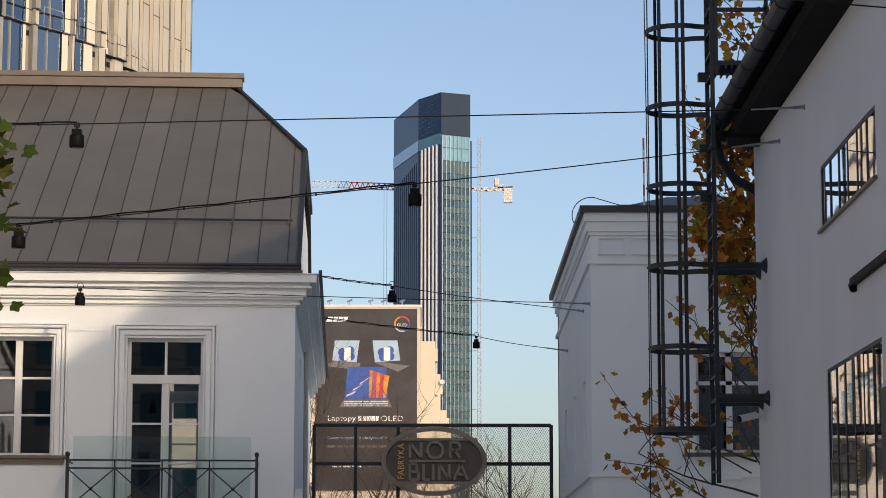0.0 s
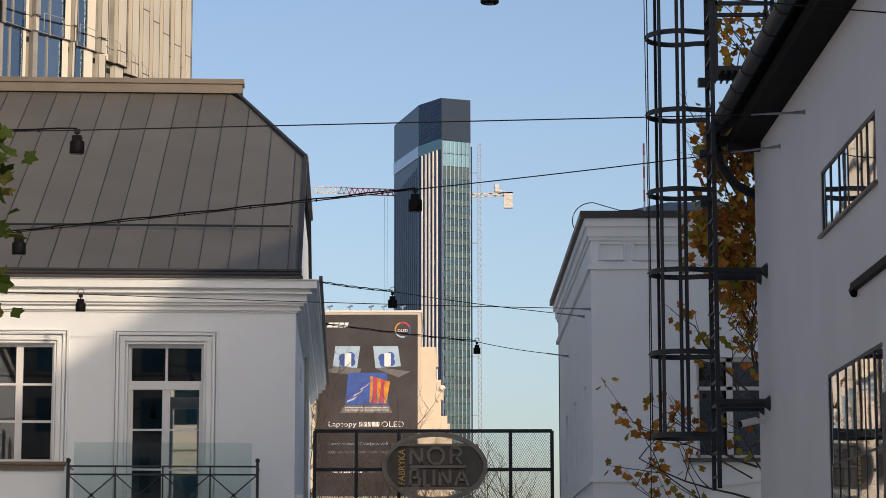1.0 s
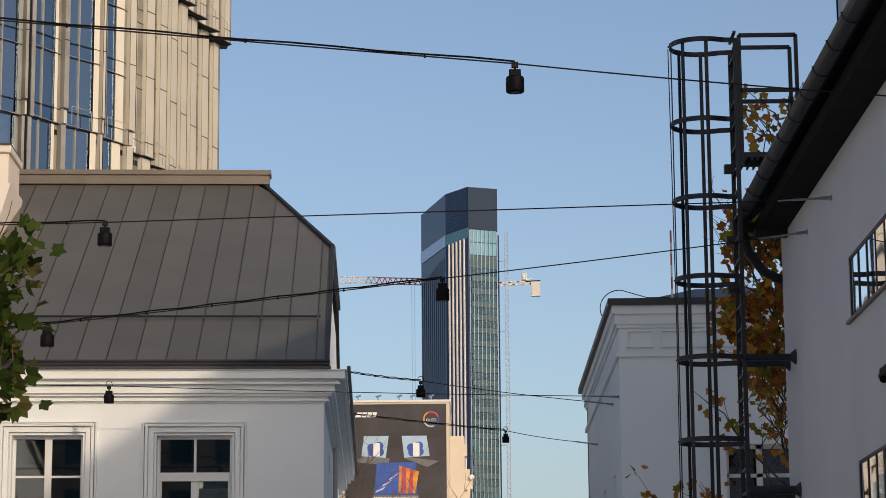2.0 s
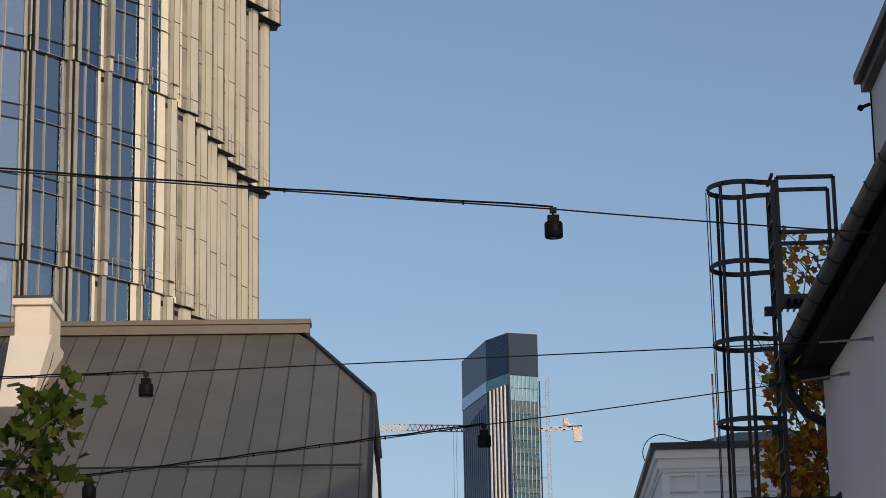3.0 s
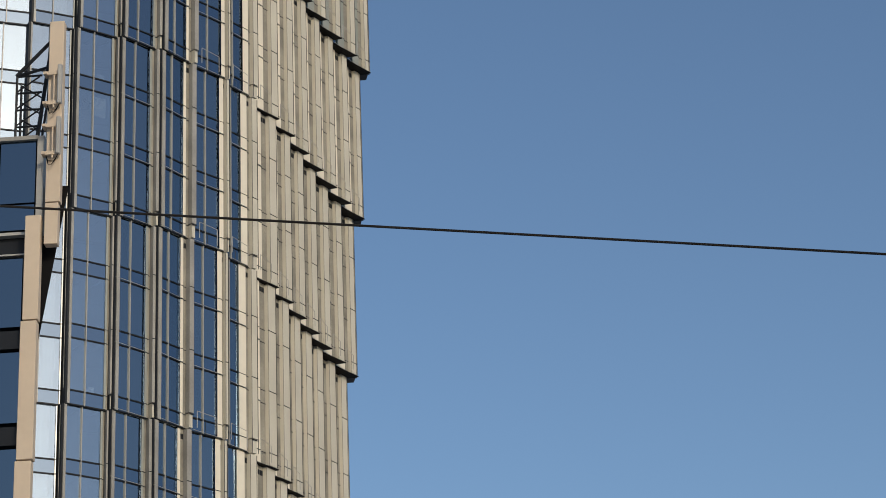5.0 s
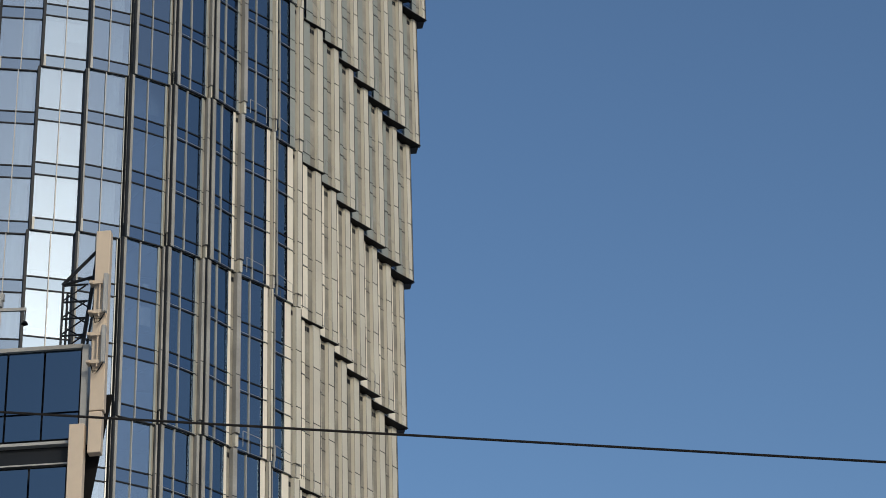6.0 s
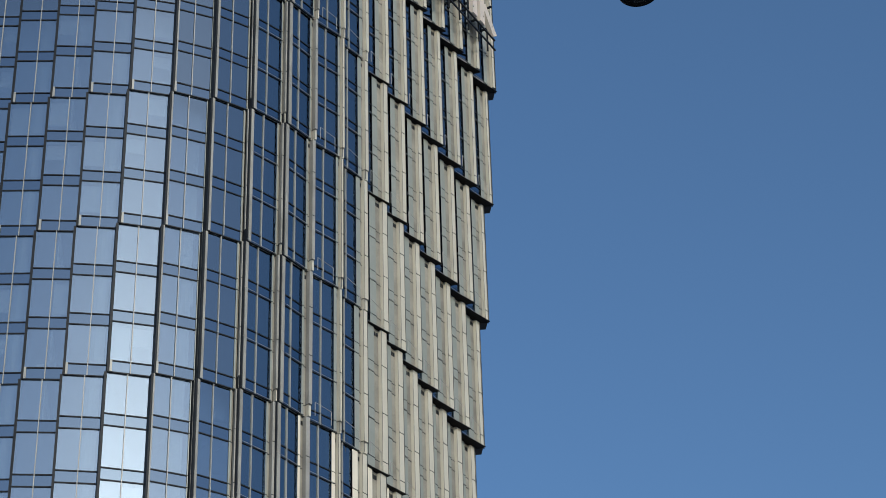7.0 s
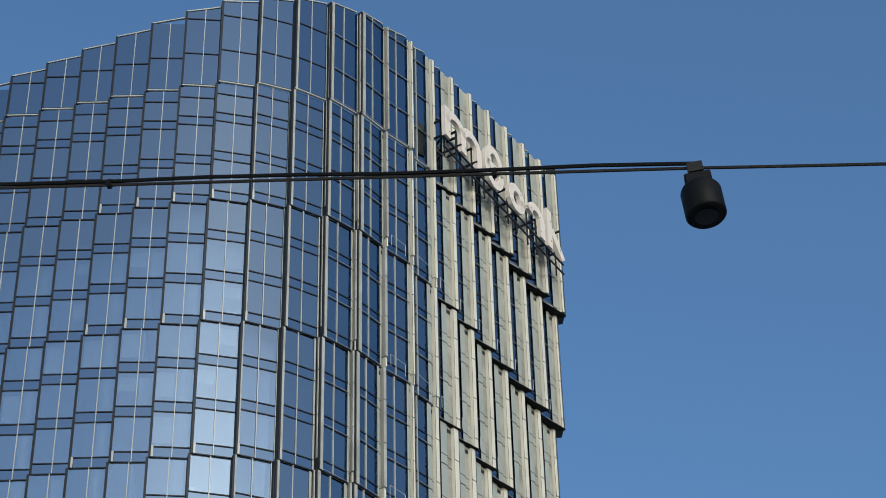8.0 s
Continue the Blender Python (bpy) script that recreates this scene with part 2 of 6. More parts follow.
def lathe(bm, prof, n=16, at=(0, 0, 0)):
    rings = [[bm.verts.new((at[0] + r * math.cos(2 * math.pi * k / n), at[1] + r * math.sin(2 * math.pi * k / n), at[2] + z))
              for k in range(n)] for r, z in prof]
    for u, w in zip(rings, rings[1:]):
        for k in range(n):
            bm.faces.new((u[k], u[(k + 1) % n], w[(k + 1) % n], w[k]))
    bm.faces.new(rings[0][::-1])
    bm.faces.new(rings[-1])


def bent(bm, f):
    for v in bm.verts:
        v.co = f(v.co)
    return bm


def text_mesh(text, size, depth):
    """Letters in Blender's own font as a bmesh, lying in the xz plane, middle at 0, front towards -y."""
    cu = bpy.data.curves.new("letters", "FONT")
    cu.body = text
    cu.size = size
    cu.extrude = depth / 2
    cu.align_x, cu.align_y = "CENTER", "CENTER"
    cu.resolution_u = 3
    ob = new("letters", cu)
    dg = bpy.context.evaluated_depsgraph_get()
    dg.update()
    me = bpy.data.meshes.new_from_object(ob.evaluated_get(dg))
    bm = bmesh.new()
    bm.from_mesh(me)
    bpy.data.objects.remove(ob)
    bpy.data.curves.remove(cu)
    bpy.data.meshes.remove(me)
    bmesh.ops.transform(bm, matrix=Matrix.Rotation(radians(90), 4, "X"), verts=bm.verts)
    return bm


def fit_text(text, width, height, depth):
    """The same, scaled to fill a width and a height."""
    bm = text_mesh(text, 1.0, depth)
    xs = [v.co.x for v in bm.verts]
    zs = [v.co.z for v in bm.verts]
    cx, cz = (min(xs) + max(xs)) / 2, (min(zs) + max(zs)) / 2
    sx, sz = width / (max(xs) - min(xs)), height / (max(zs) - min(zs))
    for v in bm.verts:
        v.co.x = (v.co.x - cx) * sx
        v.co.z = (v.co.z - cz) * sz
    return bm

# ---- ground ----
bm = bmesh.new()
box(bm, -2500, 2500, -2500, 2500, -0.4, 0.0)
tagged(part("ground", bm, M_PAVING), "pale stone paving of the street and city", "ground", kind="structure")

# ---- office tower ----
CROWN = 122.35
SECTIONS = 10
# lower edge of each three-storey section, from the crown down
LINES = [122.35, 111.15, 100.4, 89.6, 78.55, 67.4, 56.0, 44.4, 32.65, 20.9, 9.2]
BAND = 0.82
PLAN = [(-53.6, 119.8), (-50.9, 119.6), (-48.2, 119.3), (-45.5, 119.1), (-42.8, 118.9), (-40.2, 118.7), (-37.5, 118.5), (-34.9, 118.4),
        (-32.2, 118.5), (-29.5, 119.1), (-27.0, 120.1), (-24.7, 121.6), (-22.7, 123.5), (-21.0, 125.7), (-19.6, 128.1),
        (-18.35, 130.8), (-17.2, 133.4), (-16.1, 135.8), (-15.0, 138.3), (-13.9, 140.8), (-12.8, 143.4), (-11.75, 145.9), (-10.75, 148.4)]
NB = len(PLAN) - 1
LEAN = [0.13] * 13 + [0.12, 0.1, 0.095, 0.155, 0.245, 0.35, 0.453, 0.557, 0.634, 0.71]
TOPS = [126.5 + 0.27 * (x + 48.2) for x, y in PLAN[:9]] + [131.3, 131.9, 132.6, 133.15, 133.65, 134.1] + [134.65 + 0.44 * i for i in range(8)]
STEP = [0.55] * 8 + [0.4, 0.32, 0.26, 0.22, 0.2, 0.18] + [0.14] * 8
RECESS = [0.0] * 13 + [0.35, 0.5] + [0.72] * 7
METAL = [0.0] * 8 + [0.06, 0.11, 0.16, 0.23, 0.33, 0.5] + [0.78] + [0.86] * 7


def tower_vertex(i, k):
    """Plan corner i of the section k storeys-of-three below the crown line."""
    return Vector((PLAN[i][0] - LEAN[i] * k, PLAN[i][1], 0))


tower = thing("office_tower", "tall rounded glass office tower with cream metal fins", "office tower", (-30, 130, 0))
TOWER_OFF = Vector((30, -130, 0))


def tpart(name, bm, mat, label="", kind=""):
    bmesh.ops.translate(bm, verts=bm.verts, vec=TOWER_OFF)
    ob = part(name, bm, mat, tower, label)
    if kind:
        ob["kind"] = kind
    return ob


BAY = []


def tilt(x, y, z):
    """The section lines of the right-hand bays fall a little towards the far end."""
    if not BAY:
        return (x, y, z)
    p, d, L, i = BAY
    f = min(1.0, max(0.0, ((x - p.x) * d.x + (y - p.y) * d.y) / L))
    return (x, y, z - 0.11 * max(0.0, i + f - 14))


def slab_piece(bm, p, q, z0, z1, out0, out1, n, z0b=None, z1b=None):
    """A flat piece along p-q, from out0 to out1 in front of the chord; its z may differ at q."""
    a, b, c, d = p + n * out1, q + n * out1, q + n * out0, p + n * out0
    z0b = z0 if z0b is None else z0b
    z1b = z1 if z1b is None else z1b
    hexa(bm, [tilt(*v) for v in ((a.x, a.y, z0), (b.x, b.y, z0b), (c.x, c.y, z0b), (d.x, d.y, z0),
                                 (a.x, a.y, z1), (b.x, b.y, z1b), (c.x, c.y, z1b), (d.x, d.y, z1))])


panes = bmesh.new()
spand = bmesh.new()
lines = bmesh.new()
pale = bmesh.new()
dark = bmesh.new()
returns = bmesh.new()
slabs = bmesh.new()
inner = bmesh.new()
columns = bmesh.new()
blinds = bmesh.new()
desks = bmesh.new()
rng = random.Random(5)
rails = bmesh.new()
single_panes = []


for k in range(0, SECTIONS + 1):
    # section k hangs below the crown line; k = 0 is the crown itself
    z_hi = LINES[k - 1] if k else 134.0
    z_lo = LINES[k]
    FLOOR = (z_hi - z_lo) / 3
    kk = k - 0.2 if k else -0.15
    ring = [tower_vertex(i, kk) for i in range(NB + 1)]
    for i in range(NB):
        p, q = ring[i], ring[i + 1]
        d = (q - p).normalized()
        n = Vector((d.y, -d.x, 0))
        L = (q - p).length
        m = METAL[i] * (min(1.0, 0.5 + 0.09 * k) if i < 14 else min(1.0, 0.56 + 0.075 * k))
        BAY[:] = (p, d, L, i) if i > 12 else ()
        # shingled bays: on the front the left end stands proud, on the sunny side the right end does
        step = STEP[i]
        deep = RECESS[i]
        if deep:
            kf = max(k - 1, 0)
            ends = {13: (0.78 - 0.012 * kf, 0.86, 0.91), 14: (0.67 - 0.03 * kf, 0.8 - 0.014 * kf, 0.88 - 0.01 * kf)}
            fg, fp, fc = ends.get(i, (max(0.1, 0.52 - 0.074 * kf), 0.69 - 0.033 * kf, 0.865 - 0.024 * kf))
            gp, gq = p - n * deep, p + d * (L * fg) - n * (deep * (1 - fg))
        else:
            gp = p + n * 0.05
            gq = q - d * (L * m) - n * step
        gd = (gq - gp).normalized()
        gn = Vector((gd.y, -gd.x, 0))
        gm = (gp + gq) / 2
        levels = []
        if k == 0:
            half = (TOPS[i] + TOPS[i + 1]) / 2
            zs = [CROWN + 0.2, CROWN + 3.4, CROWN + 7.0, CROWN + 10.6, CROWN + 14.2]
            for z0, z1 in zip(zs, zs[1:]):
                if z0 < half - 0.4:
                    levels.append((z0, z1, False))
        else:
            for f in range(3):
                z0 = z_lo + f * FLOOR
                levels.append((z0, z0 + FLOOR, True))
        top_here = None
        for z0, z1, has_band in levels:
            t0, t1 = z1, z1
            if not has_band:
                t0, t1 = min(z1, TOPS[i]), min(z1, TOPS[i + 1])
            if has_band:
                zb = z0 + BAND
                zp = z1 - (1.05 if k == 1 and z1 > z_hi - 0.1 else 0.0)
                if zp < z1:
                    slab_piece(spand, gp, gq, zp + 0.05, z1 - 0.05, -0.03, 0.0, gn)
                    slab_piece(lines, gp, gq, zp - 0.038, zp + 0.038, -0.05, 0.05, gn)
                slab_piece(spand, gp, gq, z0 + 0.05, zb - 0.05, -0.03, 0.0, gn)
                slab_piece(lines, gp, gq, z0 - 0.038, z0 + 0.038, -0.05, 0.05, gn)
                slab_piece(lines, gp, gq, zb - 0.038, zb + 0.038, -0.05, 0.05, gn)
                for a, b in ((gp, gm), (gm, gq)):
                    if k in (1, 2, 3, 4) and 2 <= i <= 13 and len(single_panes) < 288:
                        single_panes.append((a, b, zb + 0.05, zp - 0.05, gn))
                    else:
                        slab_piece(panes, a, b, zb + 0.05, zp - 0.05, -0.03, 0.0, gn)
                    if rng.random() < 0.18:
                        drop = rng.uniform(0.35, 1.0) * (z1 - zb - 0.2)
                        slab_piece(blinds, a + gd * 0.1, b - gd * 0.1, z1 - 0.1 - drop, z1 - 0.1, -0.45, -0.42, gn)
                    if rng.random() < 0.3:
                        o = a.lerp(b, rng.uniform(0.1, 0.6))
                        slab_piece(desks, o, o + gd * rng.uniform(0.3, 0.7), zb - 0.1, zb + rng.uniform(0.15, 0.7), -0.9, -0.5, gn)
                if i % 4 == 2 and rng.random() < 0.6:
                    o = gp.lerp(gq, 0.55)
                    a3, b3 = o - gn * 0.3, o - gn * 4.0
                    hexa(blinds, [(a3.x, a3.y, z0 + 0.8), (b3.x, b3.y, z0 + 0.8), (b3.x + 0.1, b3.y, z0 + 0.8), (a3.x + 0.1, a3.y, z0 + 0.8),
                                  (a3.x, a3.y, z1), (b3.x, b3.y, z1), (b3.x + 0.1, b3.y, z1), (a3.x + 0.1, a3.y, z1)])
                slab_piece(slabs, gp - gn * 0.2, gq - gn * 0.2, z0 + 0.1, z0 + 0.7, -5.0, 0.0, gn)
            else:
                slab_piece(spand, gp, gq, z0, t0, -0.03, 0.0, gn, z0, t1)
                slab_piece(lines, gp, gq, z0 - 0.038, z0 + 0.038, -0.05, 0.05, gn)
            # pale middle mullion
            if i < 16:
                zt = (t0 + t1) / 2
                c0, c1 = gm - gd * 0.028, gm + gd * 0.028
                slab_piece(pale, c0, c1, z0, zt, -0.02, 0.09, gn)
        z_top = z_hi if k else (TOPS[i] + TOPS[i + 1]) / 2
        # bay edge: dark gap and mullion at the left end
        edge_top = z_hi if k else TOPS[i]
        if deep:
            slab_piece(pale, gp - gd * 0.04, gp + gd * 0.05, z_lo, edge_top, -0.3, 0.08, gn)
        else:
            slab_piece(dark, gp - gd * (0.10 if i < 9 else 0.05), gp + gd * (0.06 if i < 9 else 0.05), z_lo, edge_top, -0.5, 0.06, gn)
        if i > 8 and not deep:
            slab_piece(returns, gp + gd * 0.075, gp + gd * (0.17 + 0.06 * (i - 9)), z_lo, edge_top, -0.3, 0.1, gn)
        if k and 4 < i < 12:
            slab_piece(pale, gp + gd * 0.06, gp + gd * 0.2, z_lo, z_lo + BAND, 0.06, 0.12, gn)
        if k == 0:
            slab_piece(pale, gp, gq, TOPS[i] - 0.04, TOPS[i] + 0.06, -0.1, 0.06, gn, TOPS[i + 1] - 0.04, TOPS[i + 1] + 0.06)
            slab_piece(pale, gp, gq, CROWN + 0.06, CROWN + 0.15, -0.1, 0.08, gn)
        # metal fin: a bright face turned to the sun and a perforated one
        if m:
            e0, e1 = z_lo + (0.05 if k else 0.2), z_top - (0.05 if k else 0)
            if deep:
                s0, s1, s2, s3 = gq, *(p + d * (L * f) - n * (deep * (1 - f)) for f in (fp, fc)), q
            else:
                q2 = q - n * step
                s0, s1, s2, s3 = gq, gq.lerp(q2, 0.3), gq.lerp(q2, 0.62), q2
            # frit replaces cream on upper sections, so their weaker sunlight sits in the colour
            for nm, mt, u, w, out, lab in (("fin_face", M_TFRIT_DULL if k < 5 or i < 12 else M_TCREAM, s0, s1, 0.05, "pale fritted glass strip" if k < 5 or i < 12 else "smooth cream metal strip"),
                                           ("fin_side", M_TPERF, s1, s2, -0.06, "perforated grey metal strip"),
                                           ("fin_edge", M_TEDGE if i > 12 else M_TRET, s2, s3, 0.16 if deep else 0.26, "beige metal column")):
                bb = bmesh.new()
                column = nm == "fin_edge"
                gap = BAND + 0.05 if column and k and i < 15 else 0.0
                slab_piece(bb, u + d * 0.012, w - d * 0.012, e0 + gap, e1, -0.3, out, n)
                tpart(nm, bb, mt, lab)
                if gap:
                    bb = bmesh.new()
                    slab_piece(bb, u + d * 0.06, u.lerp(w, 0.82), e0, e0 + BAND, -0.3, out - 0.05, n)
                    tpart("rail_box", bb, M_TEDGE, "pale metal box under the column")
                for z0, z1, has_band in levels:
                    zz = z0 + (BAND if column and k else 0.0)
                    slab_piece(lines, u, w, zz - 0.022, zz + 0.022, out, out + 0.02, n)
                    if k and not column:
                        slab_piece(lines, u, w, z0 + BAND - 0.018, z0 + BAND + 0.018, out, out + 0.02, n)
                if column and deep:
                    slab_piece(lines, w - d * 0.05, w - d * 0.005, e0, e1, out, out + 0.015, n)
                    slab_piece(lines, u + d * 0.02, u + d * 0.05, e0, e1, out, out + 0.012, n)
                if nm == "fin_side" and k and i > 11:
                    for f in (0.12, 0.55):
                        slab_piece(lines, u.lerp(w, f), u.lerp(w, f + 0.33), z_hi - 0.62, z_hi - 0.32, out, out + 0.03, n)
            if i > 10:
                bb = bmesh.new()
                reach = 0.12
                slab_piece(bb, s0 - d * 0.03, s0 + d * 0.0, e0, e1, 0.0, reach, n)
                tpart("glass_fin", bb, M_TFIN, "clear glass fin")
                for z0, z1, has_band in levels:
                    tube(rails, [tilt(*(s1 + n * 0.12).xy, z0), tilt(*(s0 + n * (reach + 0.04)).xy, z0)], 0.022, 4)
                    tube(rails, [tilt(*(s0 + n * (reach + 0.02)).xy, z0), tilt(*(gp + n * 0.1).xy, z0 + 0.1)], 0.016, 4)
            if k and i > 12:
                u, w = p + n * 0.3, p.lerp(q, 0.55) + n * 0.3
                for a1, b1 in (((u, 0.0), (u, 1.0)), ((u, 1.0), (w, 1.0)), ((w, 1.0), (w, 0.0))):
                    tube(rails, [tilt(*a1[0].xy, z_lo + a1[1]), tilt(*b1[0].xy, z_lo + b1[1])], 0.02, 4)
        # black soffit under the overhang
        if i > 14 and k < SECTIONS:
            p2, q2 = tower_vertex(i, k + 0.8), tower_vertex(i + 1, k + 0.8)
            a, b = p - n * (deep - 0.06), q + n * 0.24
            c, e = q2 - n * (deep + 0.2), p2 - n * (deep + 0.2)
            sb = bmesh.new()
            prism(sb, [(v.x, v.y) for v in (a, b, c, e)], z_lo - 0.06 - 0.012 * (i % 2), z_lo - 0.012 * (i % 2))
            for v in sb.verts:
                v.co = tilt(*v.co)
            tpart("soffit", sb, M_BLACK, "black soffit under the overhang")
    BAY.clear()
    # dim core wall and round columns behind the glass
    if k:
        core = [ring[i] + Vector((1.6, 6.0, 0)) if i < 12 else ring[i] + Vector((-6.0, 1.0, 0)) for i in range(NB + 1)]
        for i in range(0, NB):
            a, b = core[i], core[i + 1]
            hexa(inner, [(a.x, a.y, z_lo), (b.x, b.y, z_lo), (b.x, b.y + 0.3, z_lo), (a.x, a.y + 0.3, z_lo),
                         (a.x, a.y, z_hi), (b.x, b.y, z_hi), (b.x, b.y + 0.3, z_hi), (a.x, a.y + 0.3, z_hi)])
        for i in (1, 3, 5, 7, 9, 11, 12):
            dd = (ring[i + 1] - ring[i]).normalized()
            c = ring[i].lerp(ring[i + 1], 0.62) - Vector((dd.y, -dd.x, 0)) * 0.9
            lathe(columns, [(0.5, z_lo), (0.5, z_hi)], 12, (c.x, c.y, 0))

for a, b, z0, z1, n in single_panes:
    sb = bmesh.new()
    slab_piece(sb, a, b, z0, z1, -0.03 + random.uniform(-0.01, 0.01), 0.0, n)
    tpart("pane", sb, M_TGLASS)
tpart("glass_infill", panes, M_TGLASS, "blue coated glass panes", "stuff")
tpart("spandrel_glass", spand, M_TSPAND, "blue-grey spandrel panels", "stuff")
tpart("transom_grid", lines, M_TDARK, "thin dark transoms", "stuff")
tpart("mullion_grid", pale, M_TMULL, "thin pale mullions", "stuff")
tpart("bay_edge", dark, M_TDARK, "dark shadow-gap mullions", "stuff")
tpart("bay_return", returns, M_TRET, "beige metal bay returns", "stuff")
tpart("floor_slab", slabs, M_TSLAB, "concrete floor slabs", "stuff")
tpart("blind_row", blinds, M_TCOL, "white blinds and partitions", "stuff")
tpart("desk_row", desks, M_TCOL, "pale desks behind the glass", "stuff")
tpart("core_wall", inner, M_TCORE, "pale inner walls")
tpart("column_row", columns, M_TCOL, "white round columns", "stuff")
tpart("bracketwork", rails, M_TGREY, "thin metal brackets", "stuff")
# the tower's hidden bulk and far edge
bm = bmesh.new()
prism(bm, [(-53, 126), (-28, 126), (-24, 134), (-19.0, 147), (-22.5, 165), (-53, 165)], 0, 118)
tpart("rear_volume", bm, M_TSLAB)
for k in range(0, SECTIONS + 1):
    bm = bmesh.new()
    v = tower_vertex(NB, k - 0.2 if k else -0.15)
    z1 = LINES[k - 1] - 0.97 if k else TOPS[-1]
    z0 = LINES[k] - 0.97
    prism(bm, [(v.x - 5.0, v.y + 0.02), (v.x + 0.02, v.y + 0.02), (v.x - 0.2, v.y + 0.9), (v.x - 5.4, v.y + 0.9)], z0, z1)
    box(bm, v.x + 0.02, v.x + 0.12, v.y - 0.15, v.y + 0.1, z0, z1)
    tpart("end_wall", bm, M_TDARK)


# ---- left house ----
HC = Vector((-2.45, 39.0, 0))


def house(co):
    """Plan of the left house: x along its front from the street corner, y into its depth."""
    return Vector((HC.x + co[0] - 0.042 * co[1], HC.y + 0.06 * co[0] + co[1], co[2]))


left_house = thing("white_house", "white rendered house with grey standing-seam metal roof", "house", (-8, 48, 0))
LH_OFF = Vector((8, -48, 0))


def hpart(name, bm, mat, parent=None, label=""):
    bent(bm, house)
    bmesh.ops.translate(bm, verts=bm.verts, vec=LH_OFF)
    return part(name, bm, mat, parent or left_house, label)


A0 = -15.0
openings = [(-10.4, -9.16, 3.98, 5.93), (-7.8, -6.56, 3.98, 5.93), (-5.1, -3.94, 3.98, 5.93), (-2.74, -1.5, 2.98, 5.92)]
bm = bmesh.new()
xs = [A0] + [v for o in openings for v in o[:2]] + [0.0]
for a, b in zip(xs[0::2], xs[1::2]):
    box(bm, a, b, 0, 0.4, 0, 6.6)
for a, b, z0, z1 in openings:
    box(bm, a, b, 0, 0.4, 0, z0)
    box(bm, a, b, 0, 0.4, z1, 6.6)
bmesh.ops.remove_doubles(bm, verts=bm.verts, dist=0.001)
hpart("front_wall", bm, M_RENDER)
bm = bmesh.new()
box(bm, -0.4, 0.0, 0.4, 18, 0, 6.6)
prismv = [(-0.4, 0.3, 6.6), (0.0, 0.3, 6.6), (0.0, 17.7, 6.6), (-0.4, 17.7, 6.6), (-0.4, 5.4, 9.45), (0.0, 5.4, 9.45), (0.0, 12.3, 9.45), (-0.4, 12.3, 9.45)]
hexa(bm, prismv)
hpart("side_wall", bm, M_RENDER)
bm = bmesh.new()
box(bm, A0, -3.28, 17.6, 18, 0, 6.6)
box(bm, -2.68, -0.4, 17.6, 18, 0, 6.6)
box(bm, -3.28, -2.68, 17.6, 18, 0, 3.9)
box(bm, -3.28, -2.68, 17.6, 18, 6.35, 6.6)
bmesh.ops.remove_doubles(bm, verts=bm.verts, dist=0.001)
box(bm, A0, A0 + 0.4, 0.4, 17.6, 0, 6.6)
hpart("rear_wall", bm, M_RENDER)
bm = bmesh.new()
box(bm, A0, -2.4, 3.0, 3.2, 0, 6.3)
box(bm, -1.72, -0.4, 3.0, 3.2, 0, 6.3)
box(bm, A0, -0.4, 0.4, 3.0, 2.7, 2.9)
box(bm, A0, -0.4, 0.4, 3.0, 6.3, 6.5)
hpart("inner_wall", bm, M_ROOM_SHADE)
# cornice in stepped profiles, front and side
bm = bmesh.new()
for out, z0, z1 in ((0.03, 6.45, 6.48), (0.08, 6.48, 6.51), (0.06, 6.51, 6.56), (0.13, 6.56, 6.60), (0.18, 6.60, 6.74), (0.27, 6.74, 6.77), (0.24, 6.77, 6.82), (0.35, 6.82, 6.95), (0.38, 6.95, 6.97)):
    box(bm, A0, out, -out, 0.0, z0, z1)
    box(bm, 0.002, out, 0.002, 18, z0, z1)
bmesh.ops.remove_doubles(bm, verts=bm.verts, dist=0.001)
hpart("cornice", bm, M_TRIM, label="white moulded cornice")
# gutter and eave sheet
bm = bmesh.new()
box(bm, A0, 0.12, -0.42, -0.2, 6.972, 7.01)
for z, y in ((7.04, -0.40), (7.10, -0.34)):
    tube(bm, [(A0, y, z), (0.1, y, z)], 0.035, 6)
box(bm, 0.384, 0.44, -0.3, 18, 6.95, 7.03)
hpart("gutter", bm, M_ROOF_DARK, label="dark metal gutter")


def roof_z(b):
    return 7.11 + 0.555 * b


# seamed roof: one sheet panel between each pair of seams
SEAM0, SEAM = -1.63, 0.495
EAVE_B, HIP_B, RIDGE_B = -0.22, 5.4, 9.1


def roof_far(a):
    """How far up the slope the sheet reaches beside the clipped gable."""
    return RIDGE_B if a <= -1.45 else HIP_B + (0.02 - a) / 1.47 * (RIDGE_B - HIP_B)


